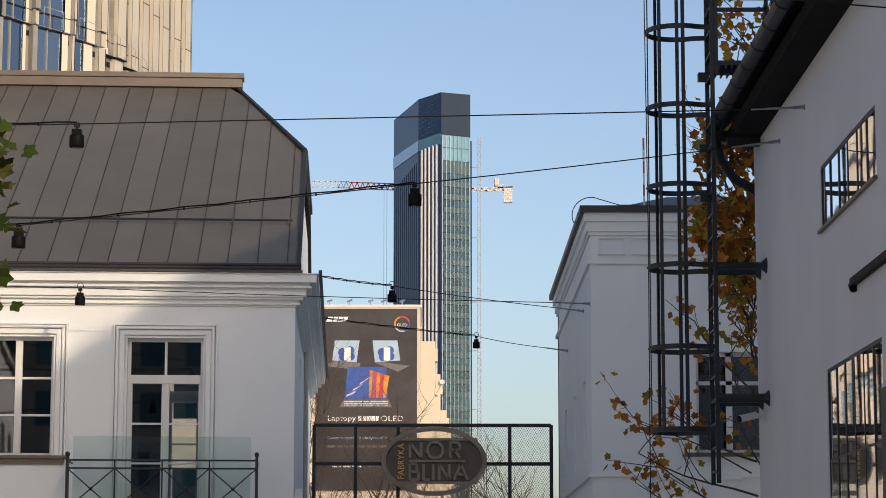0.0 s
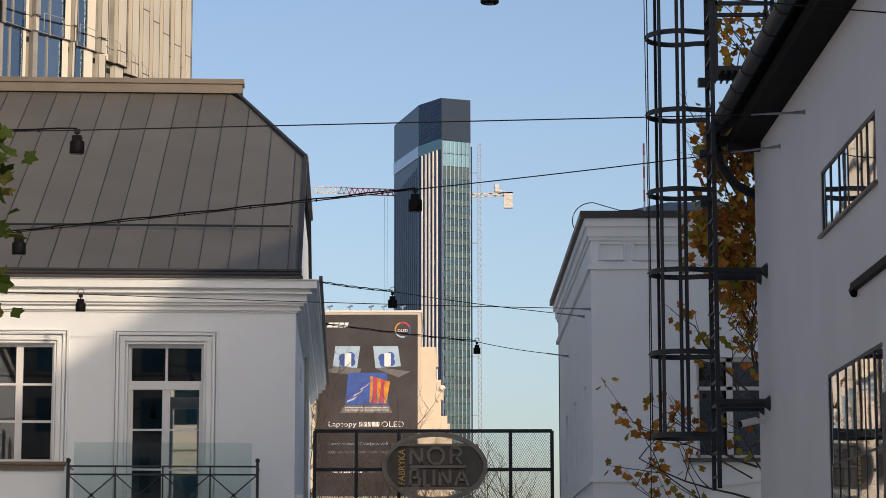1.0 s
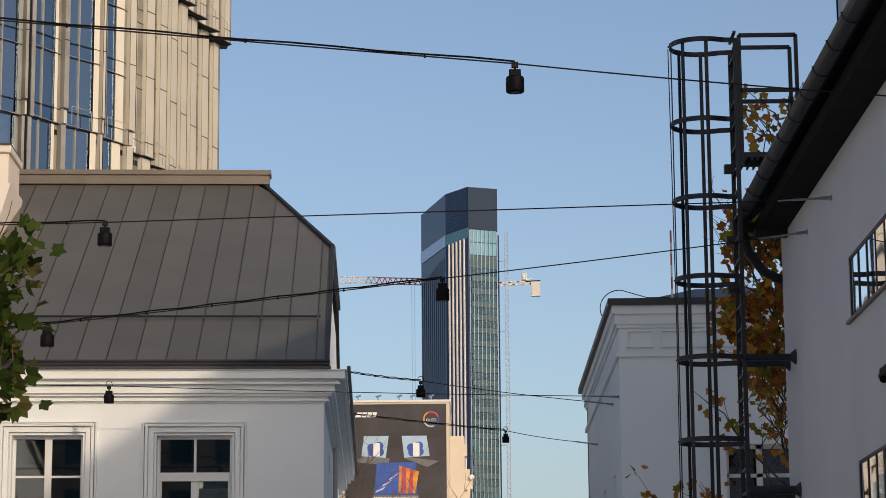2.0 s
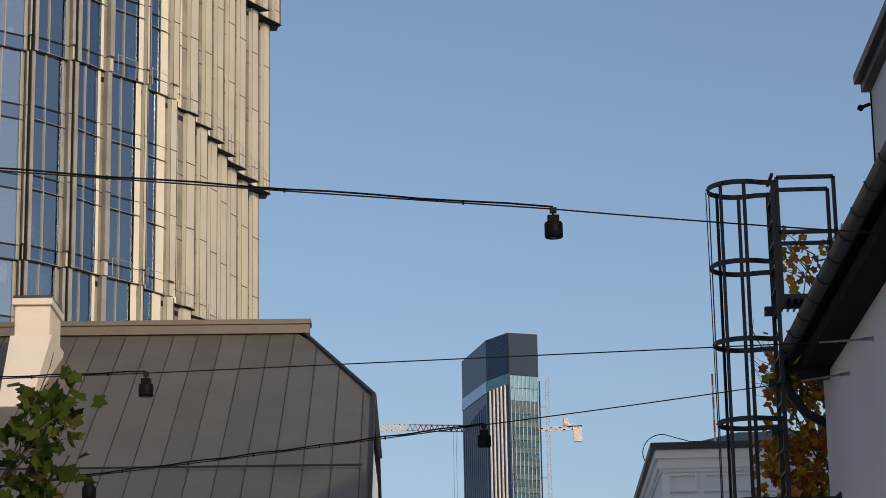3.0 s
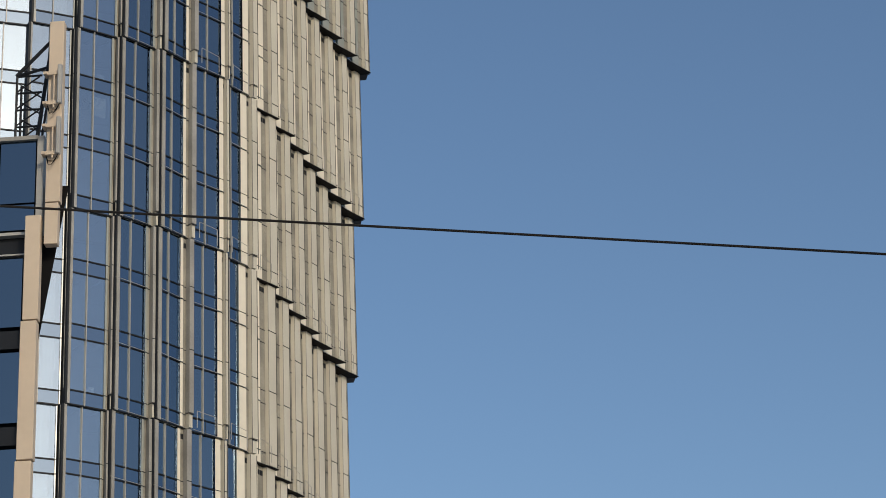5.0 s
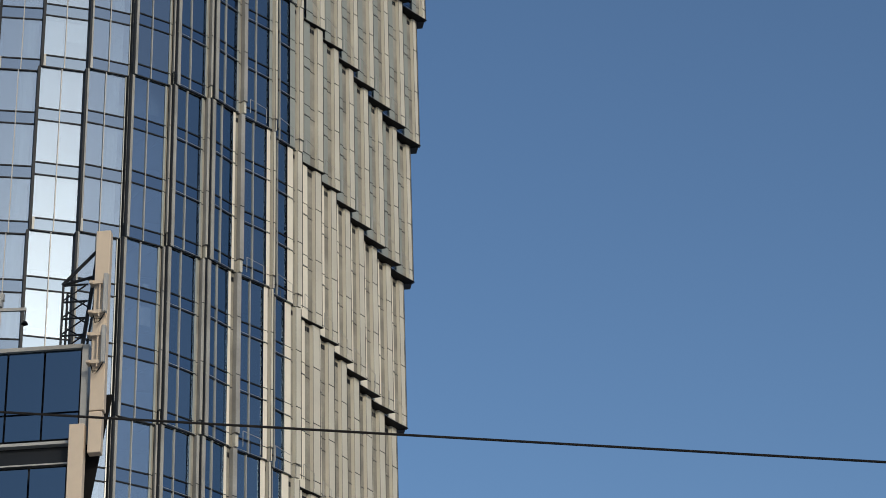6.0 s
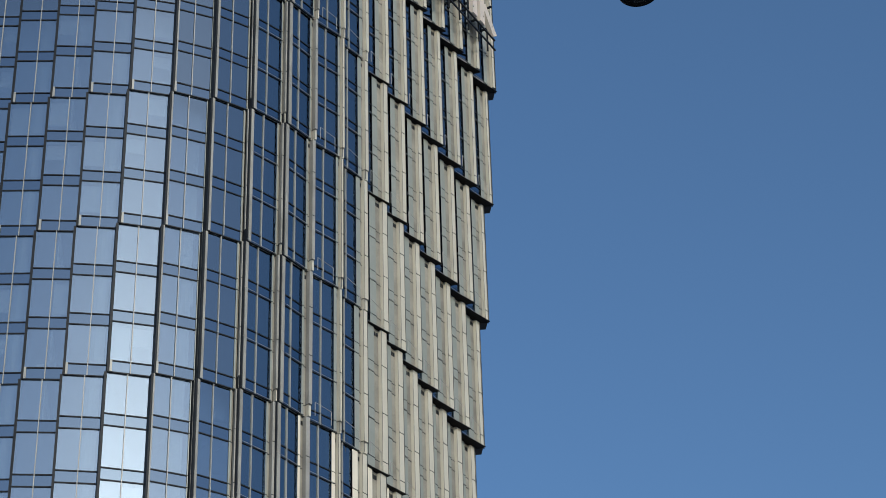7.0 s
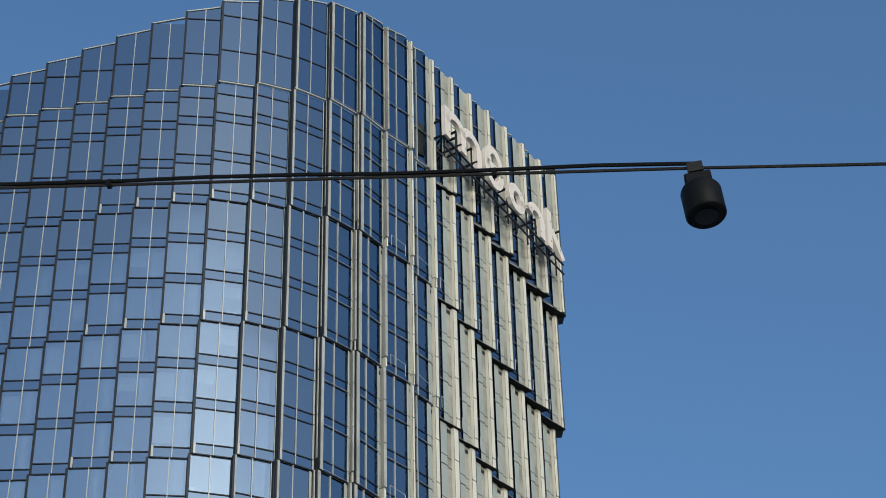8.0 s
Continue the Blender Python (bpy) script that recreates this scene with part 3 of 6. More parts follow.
seams = [SEAM0 - SEAM * i for i in range(-3, 27)]
seams = sorted([s for s in seams if s > A0] + [0.02, A0])
for a, b in zip(seams, seams[1:]):
    bm = bmesh.new()
    fa, fb = roof_far(a), roof_far(b)
    hexa(bm, [(a, EAVE_B, roof_z(EAVE_B) - 0.05), (b, EAVE_B, roof_z(EAVE_B) - 0.05), (b, fb, roof_z(fb) - 0.05), (a, fa, roof_z(fa) - 0.05),
              (a, EAVE_B, roof_z(EAVE_B)), (b, EAVE_B, roof_z(EAVE_B)), (b, fb, roof_z(fb)), (a, fa, roof_z(fa))])
    hpart("roof_sheet", bm, M_ROOF)
    bm = bmesh.new()
    hexa(bm, [(b - 0.005, EAVE_B, roof_z(EAVE_B) - 0.02), (b + 0.005, EAVE_B, roof_z(EAVE_B) - 0.02), (b + 0.005, fb, roof_z(fb) - 0.02), (b - 0.005, fb, roof_z(fb) - 0.02),
              (b - 0.005, EAVE_B, roof_z(EAVE_B) + 0.022), (b + 0.005, EAVE_B, roof_z(EAVE_B) + 0.022), (b + 0.005, fb, roof_z(fb) + 0.022), (b - 0.005, fb, roof_z(fb) + 0.022)])
    hpart("roof_seam", bm, M_ROOF_DARK)
bm = bmesh.new()
zr, zh = roof_z(RIDGE_B), roof_z(HIP_B)
v = [bm.verts.new(p) for p in ((0.06, HIP_B, zh), (-1.45, RIDGE_B, zr), (0.06, 12.35, zh))]
bm.faces.new(v)
v = [bm.verts.new(p) for p in ((A0, RIDGE_B, zr), (-1.45, RIDGE_B, zr), (0.06, 12.35, zh), (0.06, 18.4, roof_z(-0.22)), (A0, 18.4, roof_z(-0.22)))]
bm.faces.new(v[::-1])
bmesh.ops.solidify(bm, geom=bm.faces[:], thickness=0.05)
hpart("roof_rear", bm, M_ROOF_DARK)
bm = bmesh.new()
beam(bm, (0.04, HIP_B - 0.05, zh + 0.02), (-1.48, RIDGE_B, zr + 0.02), 0.07, 0.06)
beam(bm, (0.05, EAVE_B, roof_z(EAVE_B)), (0.05, HIP_B, zh), 0.07, 0.12)
beam(bm, (0.06, HIP_B - 0.02, zh - 0.03), (0.06, 12.35, zh - 0.03), 0.08, 0.1)
hpart("verge", bm, M_ROOF_DARK, label="dark verge flashing")
bm = bmesh.new()
box(bm, A0, -1.32, RIDGE_B - 0.18, RIDGE_B + 0.18, zr - 0.05, zr + 0.14)
box(bm, A0, -1.29, RIDGE_B - 0.22, RIDGE_B + 0.22, zr + 0.14, zr + 0.24)
hpart("ridge_cap", bm, M_FLASH, label="brown ridge flashing")
bm = bmesh.new()
zb = roof_z(1.79) + 0.09
tube(bm, [(A0, 1.79, zb), (-0.1, 1.79, zb)], 0.022, 6)
for s in seams[::2]:
    beam(bm, (s, 1.79, zb - 0.1), (s, 1.79, zb + 0.02), 0.03, 0.05)
hpart("snow_bar", bm, M_STEEL, label="snow guard bar")
# drainpipe on the side
bm = bmesh.new()
tube(bm, [(0.07, 7.4, 6.5), (0.07, 7.4, 0.1)], 0.045, 8)
hpart("drainpipe", bm, M_TGREY, label="grey drainpipe")
bm = bmesh.new()
box(bm, 0.0, 0.12, 0.9, 2.2, 3.35, 3.5)
box(bm, 0.0, 0.08, 0.9, 2.2, 3.25, 3.35)
hpart("side_sill", bm, M_TRIM)
bm = bmesh.new()
for i in range(5):
    box(bm, 0.003, 0.02, 4.3, 4.9, 5.75 + i * 0.06, 5.79 + i * 0.06)
hpart("vent_grille", bm, M_FRAME, label="white wall vent grille")


def surround(bm, a0, a1, z0, z1, g, out, y=0.0, h=0.0):
    """A moulding round three sides of an opening, from h to g beside it."""
    pts = [(a0 - g, z0), (a0 - h, z0), (a0 - h, z1 + h), (a1 + h, z1 + h), (a1 + h, z0), (a1 + g, z0), (a1 + g, z1 + g), (a0 - g, z1 + g)]
    f = [bm.verts.new((x, y - out, z)) for x, z in pts]
    b = [bm.verts.new((x, y, z)) for x, z in pts]
    bm.faces.new(f), bm.faces.new(b[::-1])
    for k in range(8):
        j = (k + 1) % 8
        bm.faces.new((f[k], b[k], b[j], f[j]))


def house_window(a0, a1, z0, z1, door=False):
    w = thing("window" if not door else "balcony_door", "", "")
    w.parent = left_house
    # architrave in steps with narrow grooves
    bm = bmesh.new()
    for h, g, out in ((0.0, 0.028, 0.03), (0.046, 0.125, 0.06), (0.125, 0.14, 0.025), (0.14, 0.185, 0.10), (0.203, 0.228, 0.065)):
        surround(bm, a0, a1, z0, z1, g, out, 0.0, h)
    bmesh.ops.remove_doubles(bm, verts=bm.verts, dist=0.001)
    hpart("architrave", bm, M_TRIM, w)
    bm = bmesh.new()
    r0, r1 = 0.14, 0.2
    s = 0.05
    box(bm, a0, a0 + s, r0, r1, z0, z1)
    box(bm, a1 - s, a1, r0, r1, z0, z1)
    box(bm, a0 + s, a1 - s, r0, r1, z1 - s, z1)
    box(bm, a0 + s, a1 - s, r0, r1, z0, z0 + s)
    c = (a0 + a1) / 2
    zt = z1 - 0.6
    if door:
        box(bm, a0 + s, a1 - s, r0 - 0.03, r1, zt - 0.14, zt)
        box(bm, c - 0.02, c + 0.02, r0, r1, zt, z1 - s)
        box(bm, c - 0.035, c + 0.035, r0 - 0.01, r1, z0 + s, zt - 0.14)
        for a, b in ((a0 + s, c - 0.035), (c + 0.035, a1 - s)):
            box(bm, a, a + 0.028, r0 + 0.01, r1, z0 + s, zt - 0.14)
            box(bm, b - 0.028, b, r0 + 0.01, r1, z0 + s, zt - 0.14)
            for z in (zt - 0.80, zt - 1.45):
                box(bm, a + 0.028, b - 0.028, r0 + 0.015, r1, z - 0.016, z + 0.016)
    else:
        box(bm, c - 0.055, c + 0.055, r0 - 0.01, r1, z0 + s, z1 - s)
        for z in (z0 + 0.67, z0 + 1.28):
            box(bm, a0 + s, c - 0.055, r0 + 0.01, r1, z - 0.018, z + 0.018)
            box(bm, c + 0.055, a1 - s, r0 + 0.01, r1, z - 0.018, z + 0.018)
    hpart("window_frame", bm, M_FRAME, w)
    for a, b in ((a0 + s, c), (c, a1 - s)):
        bm = bmesh.new()
        tilt = random.uniform(-0.006, 0.006)
        hexa(bm, [(a, r1 - 0.02, z0 + s), (b, r1 - 0.02 + tilt, z0 + s), (b, r1 - 0.012 + tilt, z0 + s), (a, r1 - 0.012, z0 + s),
                  (a, r1 - 0.02, z1 - s), (b, r1 - 0.02 + tilt, z1 - s), (b, r1 - 0.012 + tilt, z1 - s), (a, r1 - 0.012, z1 - s)])
        hpart("pane", bm, M_GLASS, w)
    if not door:
        bm = bmesh.new()
        box(bm, a0 - 0.24, a1 + 0.24, -0.1, 0.15, z0 - 0.05, z0)
        box(bm, a0 - 0.2, a1 + 0.2, -0.05, 0.0, z0 - 0.14, z0 - 0.05)
        hpart("window_sill", bm, M_FLASH, w, "metal-capped sill")
    return w


for a0, a1, z0, z1 in openings[:3]:
    house_window(a0, a1, z0, z1)
house_window(*openings[3], door=True)

# balcony
balcony = thing("balcony", "", "")
balcony.parent = left_house
bm = bmesh.new()
box(bm, -3.7, -0.6, -0.75, 0.0, 2.78, 2.96)
box(bm, -3.6, -0.7, -0.68, 0.0, 2.68, 2.78)
hpart("slab", bm, M_TRIM, balcony)
RX0, RX1, RY = -3.60, -0.58, -0.7
bm = bmesh.new()
for x in (RX0, RX1):
    for y in (RY, RY + 0.08):
        box(bm, x - 0.022, x + 0.022, y - 0.022, y + 0.022, 2.96, 3.92)
        lathe(bm, [(0.01, 0), (0.03, 0.02), (0.036, 0.045), (0.03, 0.07), (0.008, 0.085)], 8, (x, y, 3.92))
    tube(bm, [(x, RY, 3.86), (x, 0, 3.86)], 0.016, 6)
    tube(bm, [(x, RY, 3.08), (x, 0, 3.08)], 0.016, 6)
hpart("corner_posts", bm, M_STEEL, balcony)
bm = bmesh.new()
for z in (3.87, 3.74, 3.08):
    box(bm, RX0, RX1, RY - 0.014, RY + 0.014, z - 0.014, z + 0.014)
hpart("rail", bm, M_STEEL, balcony)
NX = 4
for i in range(NX):
    a, b = RX0 + (RX1 - RX0) * i / NX, RX0 + (RX1 - RX0) * (i + 1) / NX
    bm = bmesh.new()
    if i:
        tube(bm, [(a, RY, 3.08), (a, RY, 3.87)], 0.013, 6)
        hpart("baluster", bm, M_STEEL, balcony)
        bm = bmesh.new()
    tube(bm, [(a, RY, 3.08), (b, RY, 3.74)], 0.011, 6)
    hpart("cross_bar", bm, M_STEEL, balcony)
    bm = bmesh.new()
    tube(bm, [(b, RY + 0.02, 3.08), (a, RY + 0.02, 3.74)], 0.011, 6)
    hpart("cross_bar", bm, M_STEEL, balcony)
    bm = bmesh.new()
    bmesh.ops.create_icosphere(bm, subdivisions=1, radius=0.035, matrix=Matrix.Translation(((a + b) / 2, RY, 3.41)))
    hpart("boss", bm, M_STEEL, balcony)
bm = bmesh.new()
box(bm, RX0 + 0.08, RX1 - 0.1, RY + 0.1, RY + 0.112, 3.0, 4.26)
hpart("glass_screen", bm, M_BALU, balcony, "clear glass balustrade screen")

# chimney on the ridge
bm = bmesh.new()
box(bm, -6.92, -6.24, 6.2, 7.6, 11.5, 12.12, bevel=0.012)
hpart("chimney", bm, M_CHIMNEY, label="cream rendered chimney")
bm = bmesh.new()
hexa(bm, [(-7.0, 4.9, 9.7), (-6.42, 4.9, 9.7), (-6.42, 7.6, 9.7), (-7.0, 7.6, 9.7),
          (-6.98, 6.1, 11.5), (-6.18, 6.1, 11.5), (-6.18, 7.7, 11.5), (-6.98, 7.7, 11.5)])
hpart("chimney_base", bm, M_CHIMNEY)
bm = bmesh.new()
box(bm, -6.97, -6.19, 6.12, 7.66, 12.12, 12.26, bevel=0.012)
hpart("chimney_collar", bm, M_CHIMNEY)
bm = bmesh.new()
box(bm, -6.95, -6.2, 6.1, 7.66, 12.26, 12.3)
hpart("chimney_cap", bm, M_ROOF_DARK)

# ---- grey building along the street, with a lean-to eave and a taller block behind ----
grey_house = thing("grey_building", "grey rendered building with dark metal eaves in shade", "building", (6, 20, 0))
GO = Vector((-6, -20, 0))


def gpart(name, bm, mat, parent=None, label=""):
    bmesh.ops.translate(bm, verts=bm.verts, vec=GO)
    return part(name, bm, mat, parent or grey_house, label)


WX, WEND = 3.85, 28.92
bm = bmesh.new()
gw = [(20.76, 23.85, 5.355, 6.01), (20.72, 23.73, 1.2, 3.92)]
box(bm, WX, WX + 0.35, 5, 20.72, 0, 7.35)
box(bm, WX, WX + 0.35, 23.85, WEND, 0, 7.35)
box(bm, WX, WX + 0.35, 20.72, 23.85, 6.01, 7.35)
box(bm, WX, WX + 0.35, 20.72, 23.85, 3.92, 5.355)
box(bm, WX, WX + 0.35, 20.72, 23.85, 0, 1.2)
box(bm, WX, WX + 0.35, 20.72, 20.76, 5.355, 6.01)
box(bm, WX, WX + 0.35, 23.73, 23.85, 1.2, 3.92)
bmesh.ops.remove_doubles(bm, verts=bm.verts, dist=0.001)
gpart("street_wall", bm, M_GREY_RENDER)
bm = bmesh.new()
hexa(bm, [(WX + 0.35, WEND - 0.3, 0), (5.6, WEND - 0.3, 0), (5.6, WEND, 0), (WX + 0.35, WEND, 0),
          (WX + 0.35, WEND - 0.3, 7.6), (5.6, WEND - 0.3, 9.2), (5.6, WEND, 9.2), (WX + 0.35, WEND, 7.6)])
gpart("end_wall", bm, M_GREY_RENDER)
bm = bmesh.new()
box(bm, 5.78, 8.4, 15.5, 35.8, 0, 13.3)
gpart("tall_block", bm, M_GREY_RENDER)
bm = bmesh.new()
box(bm, 5.53, 8.6, 15.3, 35.95, 13.3, 13.45)
box(bm, 5.63, 5.78, 15.4, 35.9, 13.15, 13.3)
gpart("parapet_cap", bm, M_ROOF_DARK)
bm = bmesh.new()
hexa(bm, [(3.38, 4.9, 7.36), (5.78, 4.9, 9.52), (5.78, 29.25, 9.52), (3.38, 29.25, 7.36),
          (3.38, 4.9, 7.54), (5.78, 4.9, 9.7), (5.78, 29.25, 9.7), (3.38, 29.25, 7.54)])
gpart("roof", bm, M_SOFFIT, label="dark sheet-metal lean-to roof")
bm = bmesh.new()
box(bm, 3.5, WX, 5, 28.9, 7.2, 7.36)
gpart("soffit_board", bm, M_SOFFIT)
# half-round gutter with hooks
bm = bmesh.new()
prof = [(0.095 * math.cos(a), 0.095 * math.sin(a)) for a in [math.pi + math.pi * k / 8 for k in range(9)]]
for y0, y1 in ((4.9, 29.2),):
    lo = [bm.verts.new((3.34 + x, y0, 7.45 + z)) for x, z in prof]
    hi = [bm.verts.new((3.34 + x, y1, 7.45 + z)) for x, z in prof]
    for i in range(8):
        bm.faces.new((lo[i], lo[i + 1], hi[i + 1], hi[i]))
    bm.faces.new(hi)
gut = gpart("gutter", bm, M_GUTTER, label="dark half-round gutter")
for i in range(24):
    bm = bmesh.new()
    y = 28.9 - i * 0.9
    tube(bm, [(3.34 + 0.099 * math.cos(math.pi + math.pi * k / 6), y, 7.45 + 0.099 * math.sin(math.pi + math.pi * k / 6)) for k in range(7)], 0.012, 4)
    gpart("gutter_hook", bm, M_GUTTER, gut)
bm = bmesh.new()
tube(bm, [(3.36, 28.7, 7.38), (3.36, 28.7, 7.2), (3.42, 28.75, 7.0), (3.6, 28.85, 6.78), (3.85, 28.98, 6.68), (3.98, 29.02, 6.5), (4.0, 29.03, 0.1)], 0.06, 8)
gpart("downpipe", bm, M_GUTTER, label="dark bent downpipe")
bm = bmesh.new()
box(bm, 3.3, 3.86, 28.6, 28.72, 7.22, 7.34)
box(bm, 3.45, 3.86, 28.3, 28.4, 7.1, 7.2)
gpart("eave_beam", bm, M_GUTTER)
# cable run on the tall block's edge
bm = bmesh.new()
tube(bm, [(5.75, 35.7, 9.5), (5.75, 35.7, 13.1)], 0.015, 5)
for z in (10.2, 11.6, 12.9):
    tube(bm, [(5.73, 35.72, z), (5.60, 35.72, z - 0.05)], 0.03, 6)
    bmesh.ops.create_icosphere(bm, subdivisions=1, radius=0.06, matrix=Matrix.Translation((5.58, 35.72, z - 0.06)))
gpart("wall_cable", bm, M_BLACK, label="black cable with clips")
# shelf bracket
bm = bmesh.new()
box(bm, 3.79, 3.86, 14, 21.95, 4.53, 4.60)
tube(bm, [(3.82, 21.9, 4.50), (3.82, 21.98, 4.54)], 0.04, 8)
gpart("canopy", bm, M_BLACK, label="thin dark steel canopy")
bm = bmesh.new()
box(bm, 3.74, 3.86, 20.0, 20.26, 2.2, 3.42)
gpart("cable_box", bm, M_GUTTER)


def strip_window(y0, y1, z0, z1, cols, rows, sill):
    w = thing("window", "", "")
    w.parent = grey_house
    bm = bmesh.new()
    x0, x1 = WX + 0.008, WX + 0.06
    s = 0.03
    box(bm, x0, x1, y0, y1, z0, z0 + s)
    box(bm, x0, x1, y0, y1, z1 - s, z1)
    for i in range(cols + 1):
        y = y0 + (y1 - y0) * i / cols
        box(bm, x0, x1, max(y - 0.015, y0), min(y + 0.015, y1), z0 + s, z1 - s)
    for j in range(1, rows):
        z = z0 + (z1 - z0) * j / rows
        box(bm, x0 + 0.004, x1, y0 + s, y1 - s, z - 0.012, z + 0.012)
    gpart("window_frame", bm, M_FRAME_DARK, w)
    for i in range(cols):
        for j in range(rows):
            a, b = y0 + (y1 - y0) * i / cols, y0 + (y1 - y0) * (i + 1) / cols
            c, d = z0 + (z1 - z0) * j / rows, z0 + (z1 - z0) * (j + 1) / rows
            tl = random.uniform(-0.004, 0.004)
            bm = bmesh.new()
            hexa(bm, [(x0 + 0.008, a, c), (x0 + 0.014, a, c), (x0 + 0.014 + tl, b, c), (x0 + 0.008 + tl, b, c),
                      (x0 + 0.008, a, d), (x0 + 0.014, a, d), (x0 + 0.014 + tl, b, d), (x0 + 0.008 + tl, b, d)])
            gpart("pane", bm, M_GLASS_R, w)
    if sill:
        bm = bmesh.new()
        box(bm, WX - 0.04, WX - 0.002, y0 - 0.06, y1 + 0.06, z0 - 0.03, z0)
        gpart("window_sill", bm, M_FLASH, w)
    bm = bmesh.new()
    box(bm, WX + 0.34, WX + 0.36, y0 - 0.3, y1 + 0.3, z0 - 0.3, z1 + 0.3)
    gpart("inner_wall", bm, M_ROOM_SHADE, w)


strip_window(20.76, 23.85, 5.355, 6.01, 6, 1, True)
strip_window(20.72, 23.73, 1.2, 3.92, 6, 3, False)

# security camera on the wall
cctv = thing("security_camera", "small white bullet security camera on grey wall", "camera", (3.8, 28.5, 3.82))
bm = bmesh.new()
tube(bm, [(0.05, 0, 0.0), (-0.06, 0, 0.02)], 0.03, 10)
box(bm, 0.03, 0.05, -0.05, 0.05, -0.06, 0.06)
part("mount", bm, M_FRAME, cctv)
bm = bmesh.new()
tube(bm, [(-0.04, 0, 0.02), (-0.24, -0.06, -0.03)], 0.045, 10)
part("body", bm, M_FRAME, cctv)
bm = bmesh.new()
tube(bm, [(-0.236, -0.059, -0.029), (-0.26, -0.066, -0.035)], 0.04, 10)
part("lens", bm, M_BLACK, cctv)

# ---- caged ladder ----
ladder = thing("caged_ladder", "dark steel roof ladder with round safety cage", "ladder", (3.24, 28.25, 0))
LX, LY0, LY1 = 0.0, -0.28, 0.28
HOOPS = [3.63, 4.61, 5.59, 6.56, 7.53, 8.49, 9.48]


def hoop_curve():
    pts = [(0.02, 0.28), (-0.14, 0.30)]
    for k in range(21):
        a = math.radians(70 + 220 * k / 20)
        pts.append((-0.39 + 0.38 * math.cos(a), 0.37 * math.sin(a)))
    pts += [(-0.14, -0.30), (0.02, -0.28)]
    return pts


curve = hoop_curve()
for z in HOOPS:
    bm = bmesh.new()
    ring = []
    for i, (x, y) in enumerate(curve):
        c = Vector((x + 0.39, y, 0))
        o = c.normalized() * 0.008
        ring.append([bm.verts.new((x + s * o.x, y + s * o.y, z + h)) for s, h in ((-1, -0.03), (1, -0.03), (1, 0.03), (-1, 0.03))])
    for u, w in zip(ring, ring[1:]):
        for k in range(4):
            bm.faces.new((u[k], u[(k + 1) % 4], w[(k + 1) % 4], w[k]))
    bm.faces.new(ring[0][::-1]), bm.faces.new(ring[-1])
    for i in (2, 7, 12, 17, 22):
        x, y = curve[i]
        c = Vector((x + 0.39, y, 0)).normalized()
        bmesh.ops.create_icosphere(bm, subdivisions=1, radius=0.014, matrix=Matrix.Translation((x + c.x * 0.012, y + c.y * 0.012, z)))
    part("hoop", bm, M_STEEL, ladder)
for a in (85, 132, 180, 228, 275):
    x, y = -0.39 + 0.365 * math.cos(math.radians(a)), 0.355 * math.sin(math.radians(a))
    bm = bmesh.new()
    beam(bm, (x, y, HOOPS[0] - 0.03), (x, y, HOOPS[-1] + 0.03), 0.012, 0.045,
         side=(-math.sin(math.radians(a)), math.cos(math.radians(a)), 0))
    part("cage_bar", bm, M_STEEL, ladder)
for y in (LY0, LY1):
    bm = bmesh.new()
    box(bm, -0.026, 0.026, y - 0.012, y + 0.012, 3.0, 9.47)
    for z in (3.06, 3.12, 8.2, 8.9):
        tube(bm, [(0.0, y - 0.025, z), (0.0, y + 0.025, z)], 0.012, 6)
    part("stringer", bm, M_STEEL, ladder)
    # walk-through handrail over the eave
    bm = bmesh.new()
    top = 9.54
    for p, q in (((0.05, y, 7.9), (0.05, y, top)), ((0.05, y, top), (0.74, y, top)), ((0.74, y, top), (0.74, y, 8.0)),
                 ((0.05, y, 8.85), (0.74, y, 8.85))):
        beam(bm, p, q, 0.045, 0.045)
    part("handrail", bm, M_STEEL, ladder)
for i in range(24):
    bm = bmesh.new()
    z = 3.15 + i * 0.28
    box(bm, -0.018, 0.018, LY0 + 0.014, LY1 - 0.014, z - 0.014, z + 0.014)
    part("rung", bm, M_STEEL, ladder)
for z in (5.58, 4.0):
    for y in (LY0, LY1):
        bm = bmesh.new()
        tube(bm, [(0.0, y, z), (0.56, y, z)], 0.055 if z < 5 else 0.04, 10)
        bmesh.ops.create_cone(bm, cap_ends=True, segments=12, radius1=0.05, radius2=0.1, depth=0.06,
                              matrix=Matrix.Translation((0.578, y, z)) @ Matrix.Rotation(radians(90), 4, "Y"))
        part("wall_bracket", bm, M_STEEL, ladder)
bm = bmesh.new()
box(bm, 0.05, 0.72, LY0, LY1, 8.02, 8.08)
for i in range(9):
    x = 0.08 + i * 0.075
    box(bm, x, x + 0.02, LY0, LY1, 7.98, 8.02)
part("platform", bm, M_STEEL, ladder)
for z in (7.1, 6.5, 8.0):
    bm = bmesh.new()
    box(bm, -0.11, 0.05, LY1 - 0.04, LY1 + 0.08, z - 0.05, z + 0.05)
    part("clamp", bm, M_STEEL, ladder)

cable = thing("lightning_cable", "thin steel cable hanging beside the ladder cage", "cable", (2.45, 28.25, 0))
bm = bmesh.new()
tube(bm, [(0.0, 0, 9.45), (0.02, 0, 6), (0.01, 0, 3.6), (0, 0, 0)], 0.006, 4)
part("strand", bm, M_ROPE, cable)

# ---- white pavilion ----
pav = thing("white_pavilion", "white rendered pavilion with panelled attic in shade", "house", (6, 44, 0))
PO = Vector((-6, -44, 0))


def ppart(name, bm, mat, parent=None, label=""):
    bmesh.ops.translate(bm, verts=bm.verts, vec=PO)
    return part(name, bm, mat, parent or pav, label)


